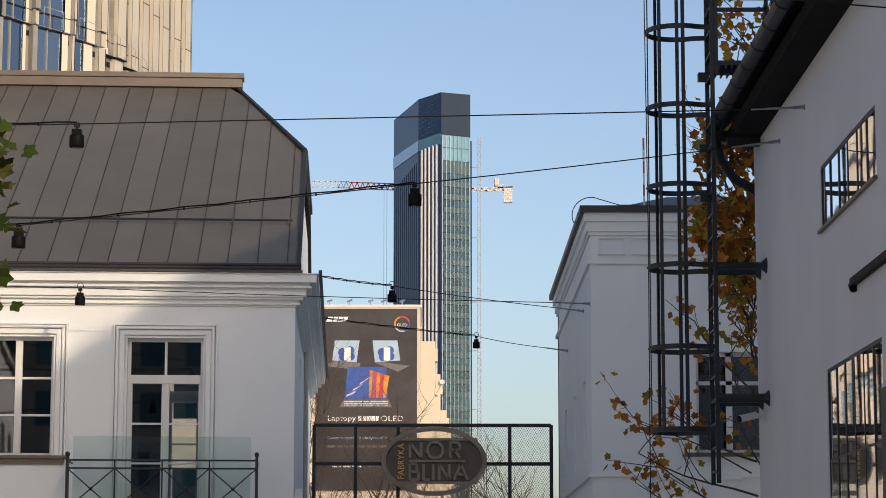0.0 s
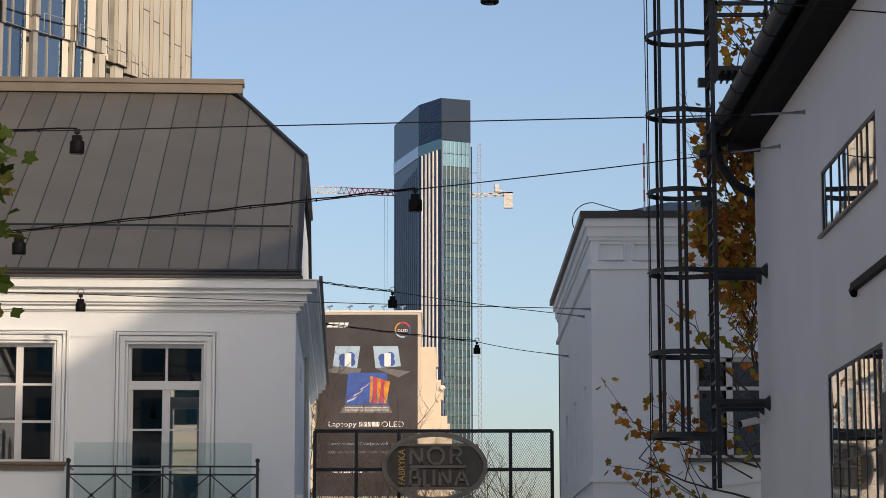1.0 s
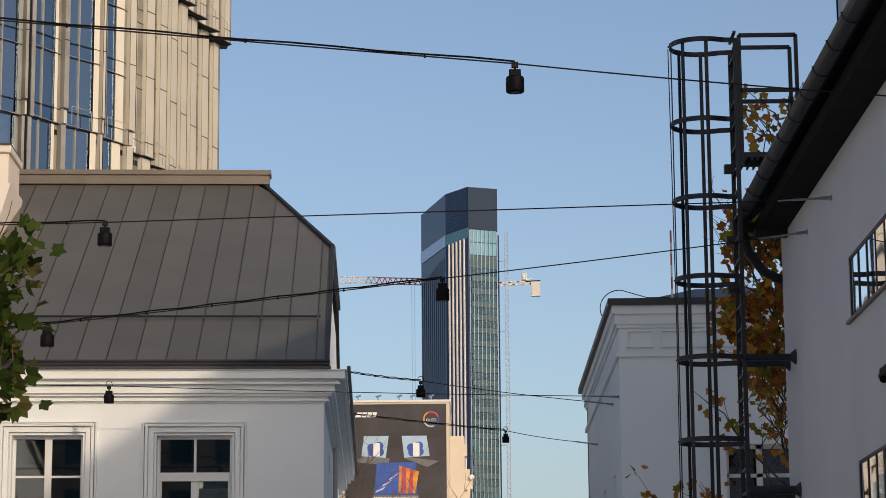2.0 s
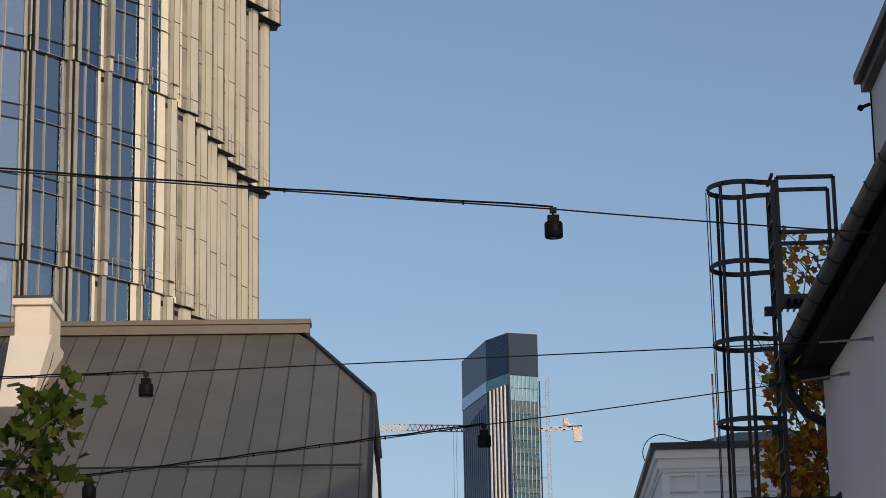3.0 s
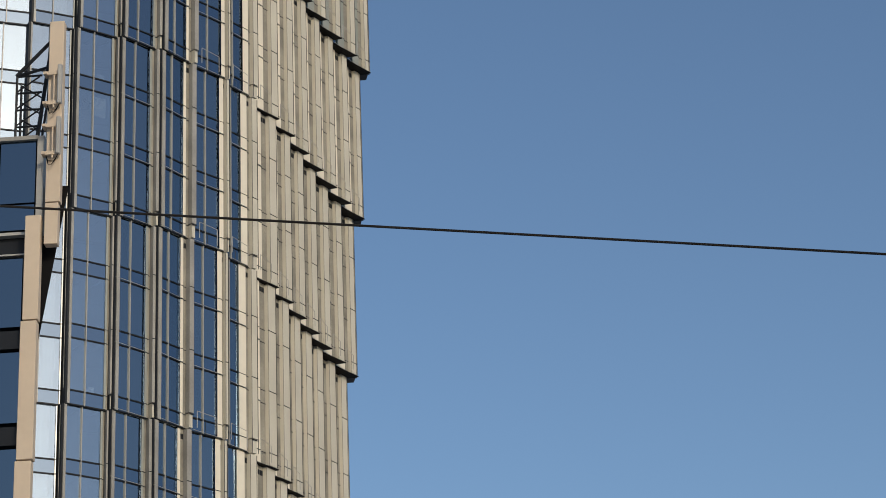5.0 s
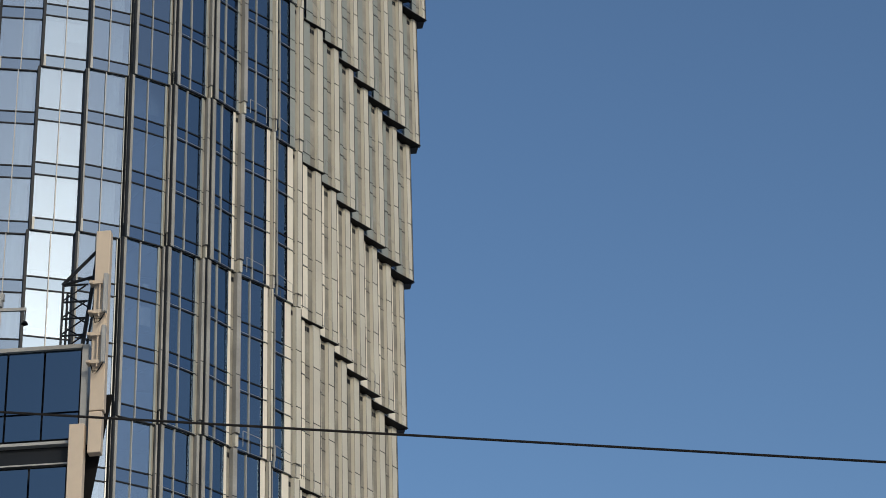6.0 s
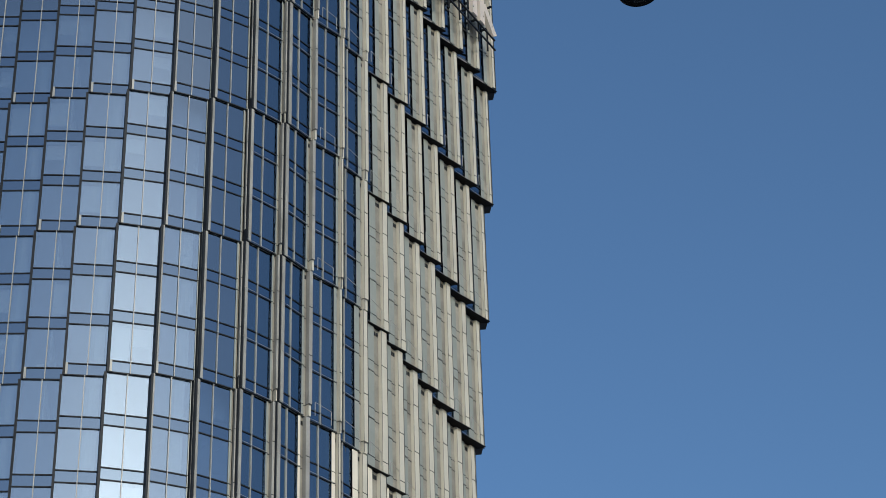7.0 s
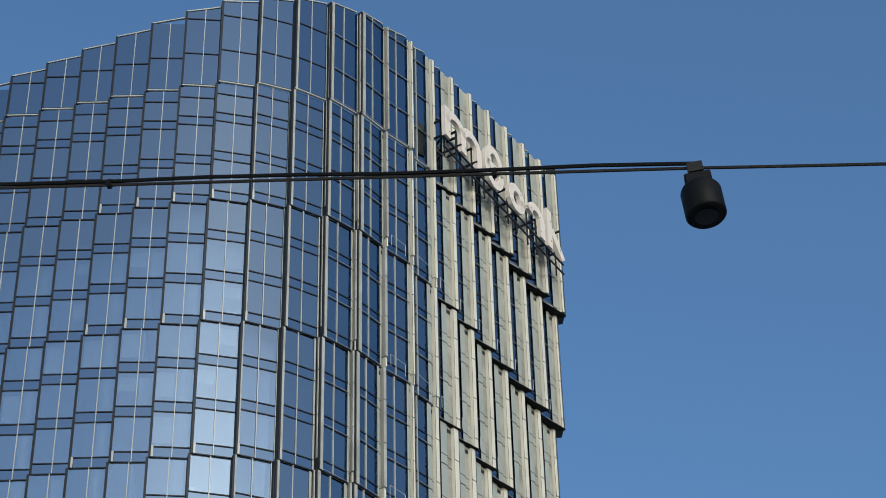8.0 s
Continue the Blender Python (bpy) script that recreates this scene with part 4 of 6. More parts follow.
bm = bmesh.new()
PX, PY = 2.38, 38.0
po = [(4.05, 5.15, 3.98, 5.6), (6.9, 8.0, 3.98, 5.6)]
xs = [PX] + [v for o in po for v in o[:2]] + [10.0]
for a, b in zip(xs[0::2], xs[1::2]):
    box(bm, a, b, PY, PY + 0.4, 0, 7.5)
for a, b, z0, z1 in po:
    box(bm, a, b, PY, PY + 0.4, 0, z0)
    box(bm, a, b, PY, PY + 0.4, z1, 7.5)
bmesh.ops.remove_doubles(bm, verts=bm.verts, dist=0.001)
ppart("front_wall", bm, M_RENDER)
bm = bmesh.new()
side = [(39.6, 40.3, 4.0, 5.3), (42.6, 43.3, 4.0, 5.3), (45.6, 46.3, 4.0, 5.3)]
ys = [PY + 0.4] + [v for o in side for v in o[:2]] + [49.0]
for a, b in zip(ys[0::2], ys[1::2]):
    box(bm, PX, PX + 0.4, a, b, 0, 7.5)
for a, b, z0, z1 in side:
    box(bm, PX, PX + 0.4, a, b, 0, z0)
    box(bm, PX, PX + 0.4, a, b, z1, 7.5)
    box(bm, PX + 0.2, PX + 0.4, a, b, z0, z1)
bmesh.ops.remove_doubles(bm, verts=bm.verts, dist=0.001)
ppart("side_wall", bm, M_RENDER)
bm = bmesh.new()
box(bm, 10.0, 10.4, PY, 49, 0, 7.5)
box(bm, PX, 10.0, 48.6, 49, 0, 7.5)
ppart("rear_wall", bm, M_RENDER)
for nm, z0, z1, out, lb in (("attic_band", 7.03, 7.10, 0.05, ""), ("attic_band", 7.10, 7.14, 0.02, ""), ("cornice", 7.50, 7.56, 0.03, "white cornice"),
                            ("cornice", 7.56, 7.72, 0.06, "white cornice"), ("cornice", 7.72, 7.86, 0.10, "white cornice"), ("plinth_band", 3.6, 3.69, 0.05, "")):
    bm = bmesh.new()
    box(bm, PX - out, 10.4, PY - out, PY + 0.0, z0, z1)
    box(bm, PX - out, PX - 0.002, PY + 0.002, 49 + out, z0, z1)
    ppart(nm, bm, M_TRIM, label=lb)
for x0, x1 in ((2.5, 2.94), (3.05, 4.6), (4.75, 5.2), (5.4, 6.9)):
    bm = bmesh.new()
    for a, b, c, d in ((x0, x1, 7.18, 7.21), (x0, x1, 7.44, 7.47), (x0, x0 + 0.03, 7.21, 7.44), (x1 - 0.03, x1, 7.21, 7.44)):
        box(bm, a, b, PY - 0.05, PY, c, d)
    ppart("attic_panel", bm, M_TRIM)
bm = bmesh.new()
box(bm, PX - 0.17, 10.6, PY - 0.15, 49.2, 7.86, 7.97)
hexa(bm, [(PX + 0.1, PY + 0.2, 7.92), (10.3, PY + 0.2, 7.92), (10.3, 48.8, 7.92), (PX + 0.1, 48.8, 7.92),
          (PX + 1.6, PY + 3.6, 8.75), (9.0, PY + 3.6, 8.75), (9.0, 46, 8.75), (PX + 1.6, 46, 8.75)])
ppart("roof", bm, M_ROOF_DARK, label="dark low hipped roof")
bm = bmesh.new()
tube(bm, [(2.42 + 0.32 * math.cos(radians(a)), 38.2, 7.86 + 0.3 * math.sin(radians(a))) for a in range(205, 75, -10)] + [(2.9, 38.6, 8.1), (3.3, 39.2, 8.2)], 0.008, 5)
ppart("roof_cable", bm, M_BLACK)
for a0, a1, z0, z1 in po:
    w = thing("window", "", "")
    w.parent = pav
    bm = bmesh.new()
    for g, out in ((0.16, 0.04), (0.1, 0.08)):
        surround(bm, a0, a1, z0, z1, g, out, PY)
    bmesh.ops.remove_doubles(bm, verts=bm.verts, dist=0.001)
    ppart("architrave", bm, M_TRIM, w)
    bm = bmesh.new()
    for a, b, c, d in ((a0, a0 + 0.06, z0, z1), (a1 - 0.06, a1, z0, z1), (a0, a1, z0, z0 + 0.06), (a0, a1, z1 - 0.06, z1),
                       ((a0 + a1) / 2 - 0.05, (a0 + a1) / 2 + 0.05, z0, z1), (a0, a1, z0 + 1.1, z0 + 1.16)):
        box(bm, a, b, PY + 0.12, PY + 0.18, c, d)
    ppart("window_frame", bm, M_FRAME, w)
    bm = bmesh.new()
    box(bm, a0, a1, PY + 0.15, PY + 0.158, z0, z1)
    ppart("pane", bm, M_GLASS, w)
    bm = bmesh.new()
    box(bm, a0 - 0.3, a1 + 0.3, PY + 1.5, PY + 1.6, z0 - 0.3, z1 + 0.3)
    ppart("inner_wall", bm, M_ROOM_SHADE, w)
    bm = bmesh.new()
    box(bm, a0 - 0.2, a1 + 0.2, PY - 0.12, PY + 0.1, z0 - 0.06, z0)
    ppart("window_sill", bm, M_FLASH, w)
bm = bmesh.new()
box(bm, 3.55, 4.7, PY - 0.12, PY, 3.1, 3.55)
box(bm, 3.5, 4.75, PY - 0.18, PY, 3.55, 3.62)
ppart("low_ledge", bm, M_TRIM)
pole = thing("striped_pole", "red and white striped roof mast", "mast", (3.39, 39.5, 8.2))
for i in range(6):
    bm = bmesh.new()
    tube(bm, [(0.0, 0, i * 0.2), (0, 0, i * 0.2 + 0.2)], 0.018, 6)
    part("band", bm, M_CRANE_RED if i % 2 else M_FRAME, pole)

# ---- gate screen and its oval sign ----
gate = thing("gate_screen", "black steel gate frame filled with expanded metal mesh", "gate", (-0.2, 47.5, 0))
GX0, GX1, GZ = -2.38, 2.36, 5.13
for x in (GX0, -1.55, -0.70, 1.53, GX1):
    bm = bmesh.new()
    box(bm, x - 0.035, x + 0.035, -0.035, 0.035, 0, GZ)
    part("post", bm, M_STEEL, gate)
for z in (GZ, 4.36, 3.55, 2.7):
    bm = bmesh.new()
    box(bm, GX0, GX1, -0.03, 0.03, z - 0.04, z + 0.03)
    part("cross_rail", bm, M_STEEL, gate)
bm = bmesh.new()
NXM, NZM = 100, 34
sx, sz = (GX1 - GX0) / NXM, (GZ - 2.7) / NZM
for j in range(NZM):
    for i in range(NXM):
        x, z = GX0 + i * sx, 2.7 + j * sz
        for p, q in (((x, z + sz / 2), (x + sx / 2, z + sz)), ((x + sx / 2, z + sz), (x + sx, z + sz / 2)),
                     ((x, z + sz / 2), (x + sx / 2, z)), ((x + sx / 2, z), (x + sx, z + sz / 2))):
            dx, dz = q[0] - p[0], q[1] - p[1]
            L = math.hypot(dx, dz)
            nx, nz = -dz / L * 0.0027, dx / L * 0.0027
            v = [bm.verts.new(c) for c in ((p[0] - nx, 0, p[1] - nz), (q[0] - nx, 0.004, q[1] - nz), (q[0] + nx, 0.004, q[1] + nz), (p[0] + nx, 0, p[1] + nz))]
            bm.faces.new(v)
part("mesh_infill", bm, M_MESH, gate, "fine diamond steel mesh")["kind"] = "stuff"

sign = thing("oval_sign", "bronze oval sign with raised letters on gate", "sign", (-0.18, 47.32, 4.40))
SA, SB = 1.05, 0.69


def oval(bm, a0, b0, a1, b1, y0, y1, n=64):
    rings = []
    for a, b, y in ((a0, b0, y0), (a1, b1, y0), (a1, b1, y1), (a0, b0, y1)):
        rings.append([bm.verts.new((a * math.cos(2 * math.pi * k / n), y, b * math.sin(2 * math.pi * k / n))) for k in range(n)])
    for r in range(4):
        u, w = rings[r], rings[(r + 1) % 4]
        for k in range(n):
            bm.faces.new((u[k], u[(k + 1) % n], w[(k + 1) % n], w[k]))


bm = bmesh.new()
oval(bm, SA - 0.09, SB - 0.09, SA, SB, -0.08, 0.06)
bmesh.ops.recalc_face_normals(bm, faces=bm.faces)
part("rim", bm, M_SIGN_LIT, sign)
bm = bmesh.new()
H0 = 0.42
n = 40
outline = []
for k in range(n + 1):
    t = math.asin(H0 / (SB - 0.08))
    a = -t + 2 * t * k / n
    outline.append(((SA - 0.08) * math.cos(a), (SB - 0.08) * math.sin(a)))
for k in range(n + 1):
    a = math.pi - t + 2 * t * k / n
    outline.append(((SA - 0.08) * math.cos(a), (SB - 0.08) * math.sin(a)))
fr = [bm.verts.new((x, 0.0, z)) for x, z in outline]
bk = [bm.verts.new((x, 0.05, z)) for x, z in outline]
bm.faces.new(fr), bm.faces.new(bk[::-1])
for k in range(len(fr)):
    j = (k + 1) % len(fr)
    bm.faces.new((fr[k], bk[k], bk[j], fr[j]))
bmesh.ops.recalc_face_normals(bm, faces=bm.faces)
part("plate", bm, M_SIGN, sign)
for x in (-0.7, 0.7):
    bm = bmesh.new()
    box(bm, x - 0.03, x + 0.03, 0.04, 0.2, -0.06, 0.0)
    part("fixing", bm, M_STEEL, sign)
for z in (0.43, 0.0, -0.43):
    bm = bmesh.new()
    x0 = -0.88 if z else -0.52
    box(bm, x0 if z else -0.5, 0.86 if z else 0.62, -0.06, 0.02, z - 0.025, z + 0.025)
    part("bar", bm, M_SIGN_LIT, sign)


def sign_glyph(strokes, x, z, w, h, th=0.055):
    bm = bmesh.new()
    for (u0, v0), (u1, v1) in strokes:
        beam(bm, (x + u0 * w, -0.04, z + v0 * h), (x + u1 * w, -0.04, z + v1 * h), th, 0.08, side=(0, 1, 0))
    part("letter", bm, M_SIGN_LIT, sign)


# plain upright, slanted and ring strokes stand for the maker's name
SHAPES = {"n": [((0, 0), (0, 1)), ((0, 1), (1, 0)), ((1, 0), (1, 1))],
          "o": [((0.25, 0), (0, 0.3)), ((0, 0.3), (0, 0.7)), ((0, 0.7), (0.25, 1)), ((0.25, 1), (0.75, 1)), ((0.75, 1), (1, 0.7)), ((1, 0.7), (1, 0.3)), ((1, 0.3), (0.75, 0)), ((0.75, 0), (0.25, 0))],
          "r": [((0, 0), (0, 1)), ((0, 1), (0.8, 1)), ((0.8, 1), (1, 0.75)), ((1, 0.75), (0.8, 0.5)), ((0.8, 0.5), (0, 0.5)), ((0.4, 0.5), (1, 0))],
          "b": [((0, 0), (0, 1)), ((0, 1), (0.8, 1)), ((0.8, 1), (0.8, 0.55)), ((0, 0.5), (1, 0.5)), ((1, 0.5), (1, 0)), ((1, 0), (0, 0))],
          "l": [((0, 1), (0, 0)), ((0, 0), (1, 0))], "i": [((0.5, 0), (0.5, 1))],
          "a": [((0, 0), (0.5, 1)), ((0.5, 1), (1, 0)), ((0.2, 0.35), (0.8, 0.35))]}
for s, x, w in (("n", -0.48, 0.22), ("o", -0.13, 0.3), ("r", 0.32, 0.2)):
    sign_glyph(SHAPES[s], x, 0.06, w, 0.31)
for s, x, w in (("b", -0.48, 0.17), ("l", -0.21, 0.12), ("i", -0.06, 0.08), ("n", 0.1, 0.2), ("a", 0.40, 0.26)):
    sign_glyph(SHAPES[s], x, -0.37, w, 0.31)
bm = fit_text("FABRYKA", 0.70, 0.13, 0.05)
bmesh.ops.transform(bm, matrix=Matrix.Rotation(radians(-90), 4, "Y"), verts=bm.verts)
bmesh.ops.translate(bm, verts=bm.verts, vec=(-0.66, -0.03, 0))
part("gilt_word", bm, M_GOLD, sign, "gilt upright letters")

# ---- wires and hanging lamps ----


def wire_path(pts, sag, n=24):
    out = []
    for p, q in zip(pts, pts[1:]):
        p, q = Vector(p), Vector(q)
        for k in range(n):
            t = k / n
            c = p.lerp(q, t)
            c.z -= sag * 4 * t * (1 - t)
            out.append(c)
    out.append(Vector(pts[-1]))
    return out


def wire(label, pts, sag, hook=None, r=0.007, cable_to=None, cable_r=0.009):
    ob = thing("lamp_wire", label, "wire", pts[0], "street wires")
    base = Vector(pts[0])
    rope = wire_path(pts, sag)
    bm = bmesh.new()
    tube(bm, [p - base for p in rope], r, 6)
    part("rope", bm, M_ROPE, ob)
    if cable_to is not None:
        cp = [p for p in rope if p.x <= cable_to + 0.01]
        bm = bmesh.new()
        up = []
        for i, p in enumerate(cp):
            w = 0.5 * (1 + math.sin(i * 1.7)) * 0.012
            up.append(p - base + Vector((0, -0.006, r + cable_r * 0.6 + w)))
        tube(bm, up, cable_r, 6)
        part("power_cable", bm, M_BLACK, ob)
        for i, p in enumerate(cp[2::4]):
            bm = bmesh.new()
            c = p - base
            tube(bm, [c + Vector((-0.008, 0, 0.006)), c + Vector((0.008, 0, 0.006))], r + cable_r + 0.006, 6)
            part("cable_tie", bm, M_BLACK, ob)
    if hook is not None:
        h = Vector(hook) - base
        e = Vector(pts[-1]) - base
        d = (e - h).normalized()
        bm = bmesh.new()
        tube(bm, [h, h + d * 0.12], 0.02, 6)
        tube(bm, [h + d * 0.12, h + d * 0.42], 0.013, 6)
        tube(bm, [h + d * 0.42, e], 0.009, 6)
        bmesh.ops.create_icosphere(bm, subdivisions=1, radius=0.035, matrix=Matrix.Translation(h))
        part("tensioner", bm, M_TURN, ob, "galvanised turnbuckle")
    return ob


def hanging_lamp(at, size=1.0, loop=False, tilt=(0, 0, 0)):
    ob = thing("hanging_lamp", "black cylindrical spotlight hanging from a wire", "lamp", at, "wire lamps")
    ob.rotation_euler = [radians(a) for a in tilt]
    s = size
    bm = bmesh.new()
    if loop:
        tube(bm, [(0.05 * s * math.cos(a), 0, 0.04 * s + 0.06 * s * math.sin(a)) for a in [math.pi * k / 8 - 0.3 for k in range(11)]], 0.006, 5)
    box(bm, -0.03 * s, 0.03 * s, -0.02 * s, 0.02 * s, -0.035 * s, 0.012 * s)
    tube(bm, [(0, 0, -0.03 * s), (0, 0, -0.075 * s)], 0.012 * s, 6)
    part("clamp", bm, M_ROPE, ob)
    bm = bmesh.new()
    box(bm, -0.052 * s, 0.052 * s, -0.045 * s, 0.045 * s, -0.125 * s, -0.06 * s, bevel=0.006 * s)
    part("driver_box", bm, M_BLACK, ob)
    bm = bmesh.new()
    lathe(bm, [(0.066 * s, -0.255 * s), (0.074 * s, -0.258 * s), (0.08 * s, -0.25 * s), (0.08 * s, -0.135 * s), (0.074 * s, -0.122 * s), (0.05 * s, -0.118 * s)], 32)
    part("shade", bm, M_BLACK, ob, smooth=True)
    bm = bmesh.new()
    lathe(bm, [(0.045 * s, -0.262 * s), (0.045 * s, -0.257 * s)], 20)
    part("lens", bm, M_LAMPGLASS, ob)
    return ob


LBL = "thin steel rope strung across the street with lamps"
wire(LBL, [(-9, 25.3, 6.68), (-3.98, 25.3, 6.75), (3.3, 24.95, 6.84)], 0.0, hook=(3.85, 24.77, 6.83), cable_to=-3.98)
hanging_lamp((-3.98, 25.3, 6.75))
wire(LBL, [(-9, 27.0, 5.50), (-4.89, 27.0, 5.905), (-0.33, 27, 6.395), (3.3, 26.75, 6.775)], 0.01, hook=(3.85, 26.65, 6.83), cable_to=-0.33)
hanging_lamp((-0.33, 27.0, 6.395))
hanging_lamp((-4.89, 27.0, 5.9))
wire(LBL, [(-9, 20, 8.0), (0.40, 20, 7.045), (3.85, 20, 6.70)], 0.015, cable_to=0.40)
hanging_lamp((0.40, 20, 7.045))
wire(LBL, [(-9, 15, 9.09), (3.85, 15, 7.43)], 0.0, r=0.009)
wire(LBL, [(-9, 6.6, 8.69), (0.055, 6.6, 7.565), (3.85, 6.6, 7.10)], 0.01, cable_to=0.055, r=0.0065, cable_r=0.008)
hanging_lamp((0.052, 6.6, 7.57), size=0.96, tilt=(0, -5, 0))
wire(LBL, [(-9, 37.4, 6.68), (-5.77, 37.4, 6.56), (1.9, 38.15, 6.42)], 0.02, hook=(2.38, 38.2, 6.41))
hanging_lamp((-5.77, 37.4, 6.54), loop=True)
wire(LBL, [(-2.2, 40, 7.12), (-0.87, 40, 6.94), (1.95, 39.9, 6.55)], 0.02, hook=(2.38, 39.85, 6.49), cable_to=-0.87)
hanging_lamp((-0.87, 40, 6.92), loop=True)
wire(LBL, [(-2.55, 45, 7.02), (0.63, 45, 6.64), (1.95, 45.1, 6.43)], 0.02, hook=(2.38, 45.1, 6.37), cable_to=0.63)
hanging_lamp((0.63, 45, 6.63), loop=True, size=0.85)

# ---- plain raised shapes on the tower's sunny side ----
LA, LB = Vector((-18.35, 130.8, 0)), Vector((-10.75, 148.4, 0))
LD = (LB - LA).normalized()
LN = Vector((LD.y, -LD.x, 0))
rooftop_sign = thing("rooftop_sign", "large pale raised sign shapes fixed to the tower", "sign", (-18.35, 130.8, 125))


def tower_glyph(s0, w, h, strokes, z=125.4, t=0.72, out=1.5):
    """One raised shape: strokes are runs of (u, v) points in a box w wide and h high."""
    bm = bmesh.new()
    for run in strokes:
        pts = [LA + LN * out + LD * (s0 + u * w) + Vector((0, 0, z + v * h)) for u, v in run]
        rows = []
        for i, c in enumerate(pts):
            e = (pts[min(i + 1, len(pts) - 1)] - pts[max(i - 1, 0)]).normalized()
            o = e.cross(LN).normalized() * (t / 2)
            c = c + e * (0.25 if i == len(pts) - 1 else -0.25 if i == 0 else 0.0)
            rows.append([bm.verts.new(c + w) for w in (-o, o, o - LN * 0.35, -o - LN * 0.35)])
        for a, b in zip(rows, rows[1:]):
            for m in range(4):
                bm.faces.new((a[m], a[(m + 1) % 4], b[(m + 1) % 4], b[m]))
        bm.faces.new(rows[0][::-1]), bm.faces.new(rows[-1])
    bmesh.ops.recalc_face_normals(bm, faces=bm.faces)
    bmesh.ops.translate(bm, verts=bm.verts, vec=(18.35, -130.8, -125))
    g = part("shape", bm, M_LETTER, rooftop_sign)
    for u in (0.1, 0.85):
        bm = bmesh.new()
        p = LA + LN * out + LD * (s0 + u * w)
        q = LA - LN * 0.2 + LD * (s0 + u * w)
        for zz in (0.15, 0.75):
            beam(bm, (p.x, p.y, z + zz * h), (q.x, q.y, z + zz * h), 0.14, 0.14)
        r = p.lerp(q, 0.3)
        beam(bm, (r.x, r.y, z - 1.8), (r.x, r.y, z + 0.75 * h), 0.13, 0.13)
        bmesh.ops.translate(bm, verts=bm.verts, vec=(18.35, -130.8, -125))
        part("stand", bm, M_TDARK, g)


def arc(cu, cv, ru, rv, a0, a1, n=8):
    return [(cu + ru * math.cos(radians(a0 + (a1 - a0) * k / n)), cv + rv * math.sin(radians(a0 + (a1 - a0) * k / n))) for k in range(n + 1)]


# plain arches, rings and bars stand for the maker's mark
ARCH = [[(0, 0)] + [(0, 0.95)], [(0, 0.6)] + arc(0.5, 0.55, 0.5, 0.4, 180, 0) + [(1, 0)]]
tower_glyph(-0.4, 2.3, 2.7, ARCH)
tower_glyph(1.9, 2.3, 2.7, ARCH[1:])
tower_glyph(5.4, 2.2, 3.6, [arc(0.5, 0.5, 0.5, 0.5, 0, 360, 18), [(0.1, 0.5), (0.9, 0.5)]])
tower_glyph(9.0, 1.8, 2.5, [arc(0.5, 0.45, 0.5, 0.42, 0, 360, 14)])
tower_glyph(12.0, 1.9, 2.5, ARCH[1:])
tower_glyph(15.1, 1.9, 3.5, [[(0, 0), (0, 1)], [(0.25, 0.5), (1, 0)]])
bm = bmesh.new()
for z in (124.0, 125.0):
    p, q = LA + LN * 1.3 + LD * -0.8, LA + LN * 1.3 + LD * 17.4
    beam(bm, (p.x + 18.35, p.y - 130.8, z - 125), (q.x + 18.35, q.y - 130.8, z - 125), 0.12, 0.12)
part("walkway_rail", bm, M_TDARK, rooftop_sign)

# ---- far navy tower ----
far_tower = thing("far_tower", "distant dark blue glass skyscraper with slanted crown", "skyscraper", (-3, 730, 0))
FO = Vector((3, -730, 0))


def fpart(name, bm, mat, parent=None, label=""):
    bmesh.ops.translate(bm, verts=bm.verts, vec=FO)
    return part(name, bm, mat, parent or far_tower, label)


FA, FB, FC, FD = Vector((-15.7, 740, 0)), Vector((-7.68, 718, 0)), Vector((-0.75, 712, 0)), Vector((8.15, 716, 0))
FE, FF = Vector((8.0, 750, 0)), Vector((-15.7, 750, 0))


def z_at(z715, y):
    return 1.6 + (z715 - 1.6) * y / 715


bm = bmesh.new()
tops = [z_at(148.4, 740), z_at(154.9, 718), z_at(157.2, 712), z_at(156.4, 716), 158, 150]
poly = [FA, FB, FC, FD, FE, FF]
lo = [bm.verts.new((p.x, p.y, 0)) for p in poly]
hi = [bm.verts.new((p.x, p.y, z)) for p, z in zip(poly, tops)]
for i in range(6):
    j = (i + 1) % 6
    bm.faces.new((lo[i], lo[j], hi[j], hi[i]))
bm.faces.new(hi)
fpart("body", bm, M_SKYNAVY, label="navy cladding")


def on_face(bm, p, q, u0, u1, z0, z1, out, z0b=None, z1b=None):
    d = (q - p).normalized()
    n = Vector((d.y, -d.x, 0))
    a, b = p.lerp(q, u0), p.lerp(q, u1)
    slab_piece(bm, a, b, z0, z1, -0.1, out, n, z0b, z1b)


bm = bmesh.new()
on_face(bm, FC, FD, 0.0, 1.0, 143.6, z_at(157.0, 712), 0.3, 143.2, z_at(156.3, 716))
fpart("crown_panel", bm, M_SKYGREY, label="charcoal crown cladding")
bm = bmesh.new()
on_face(bm, FA, FB, 0.0, 1.0, z_at(133.0, 740), z_at(136.6, 740), 0.2, z_at(138.5, 718), z_at(142.0, 718))
fpart("pale_band", bm, M_SKYPALE, label="pale lavender glass band")
bm = bmesh.new()
on_face(bm, FB, FC, 0.0, 1.0, z_at(138.6, 718), z_at(142.0, 718), 0.2, z_at(141.0, 712), z_at(144.4, 712))
fpart("glass_band", bm, M_SKYTOP)
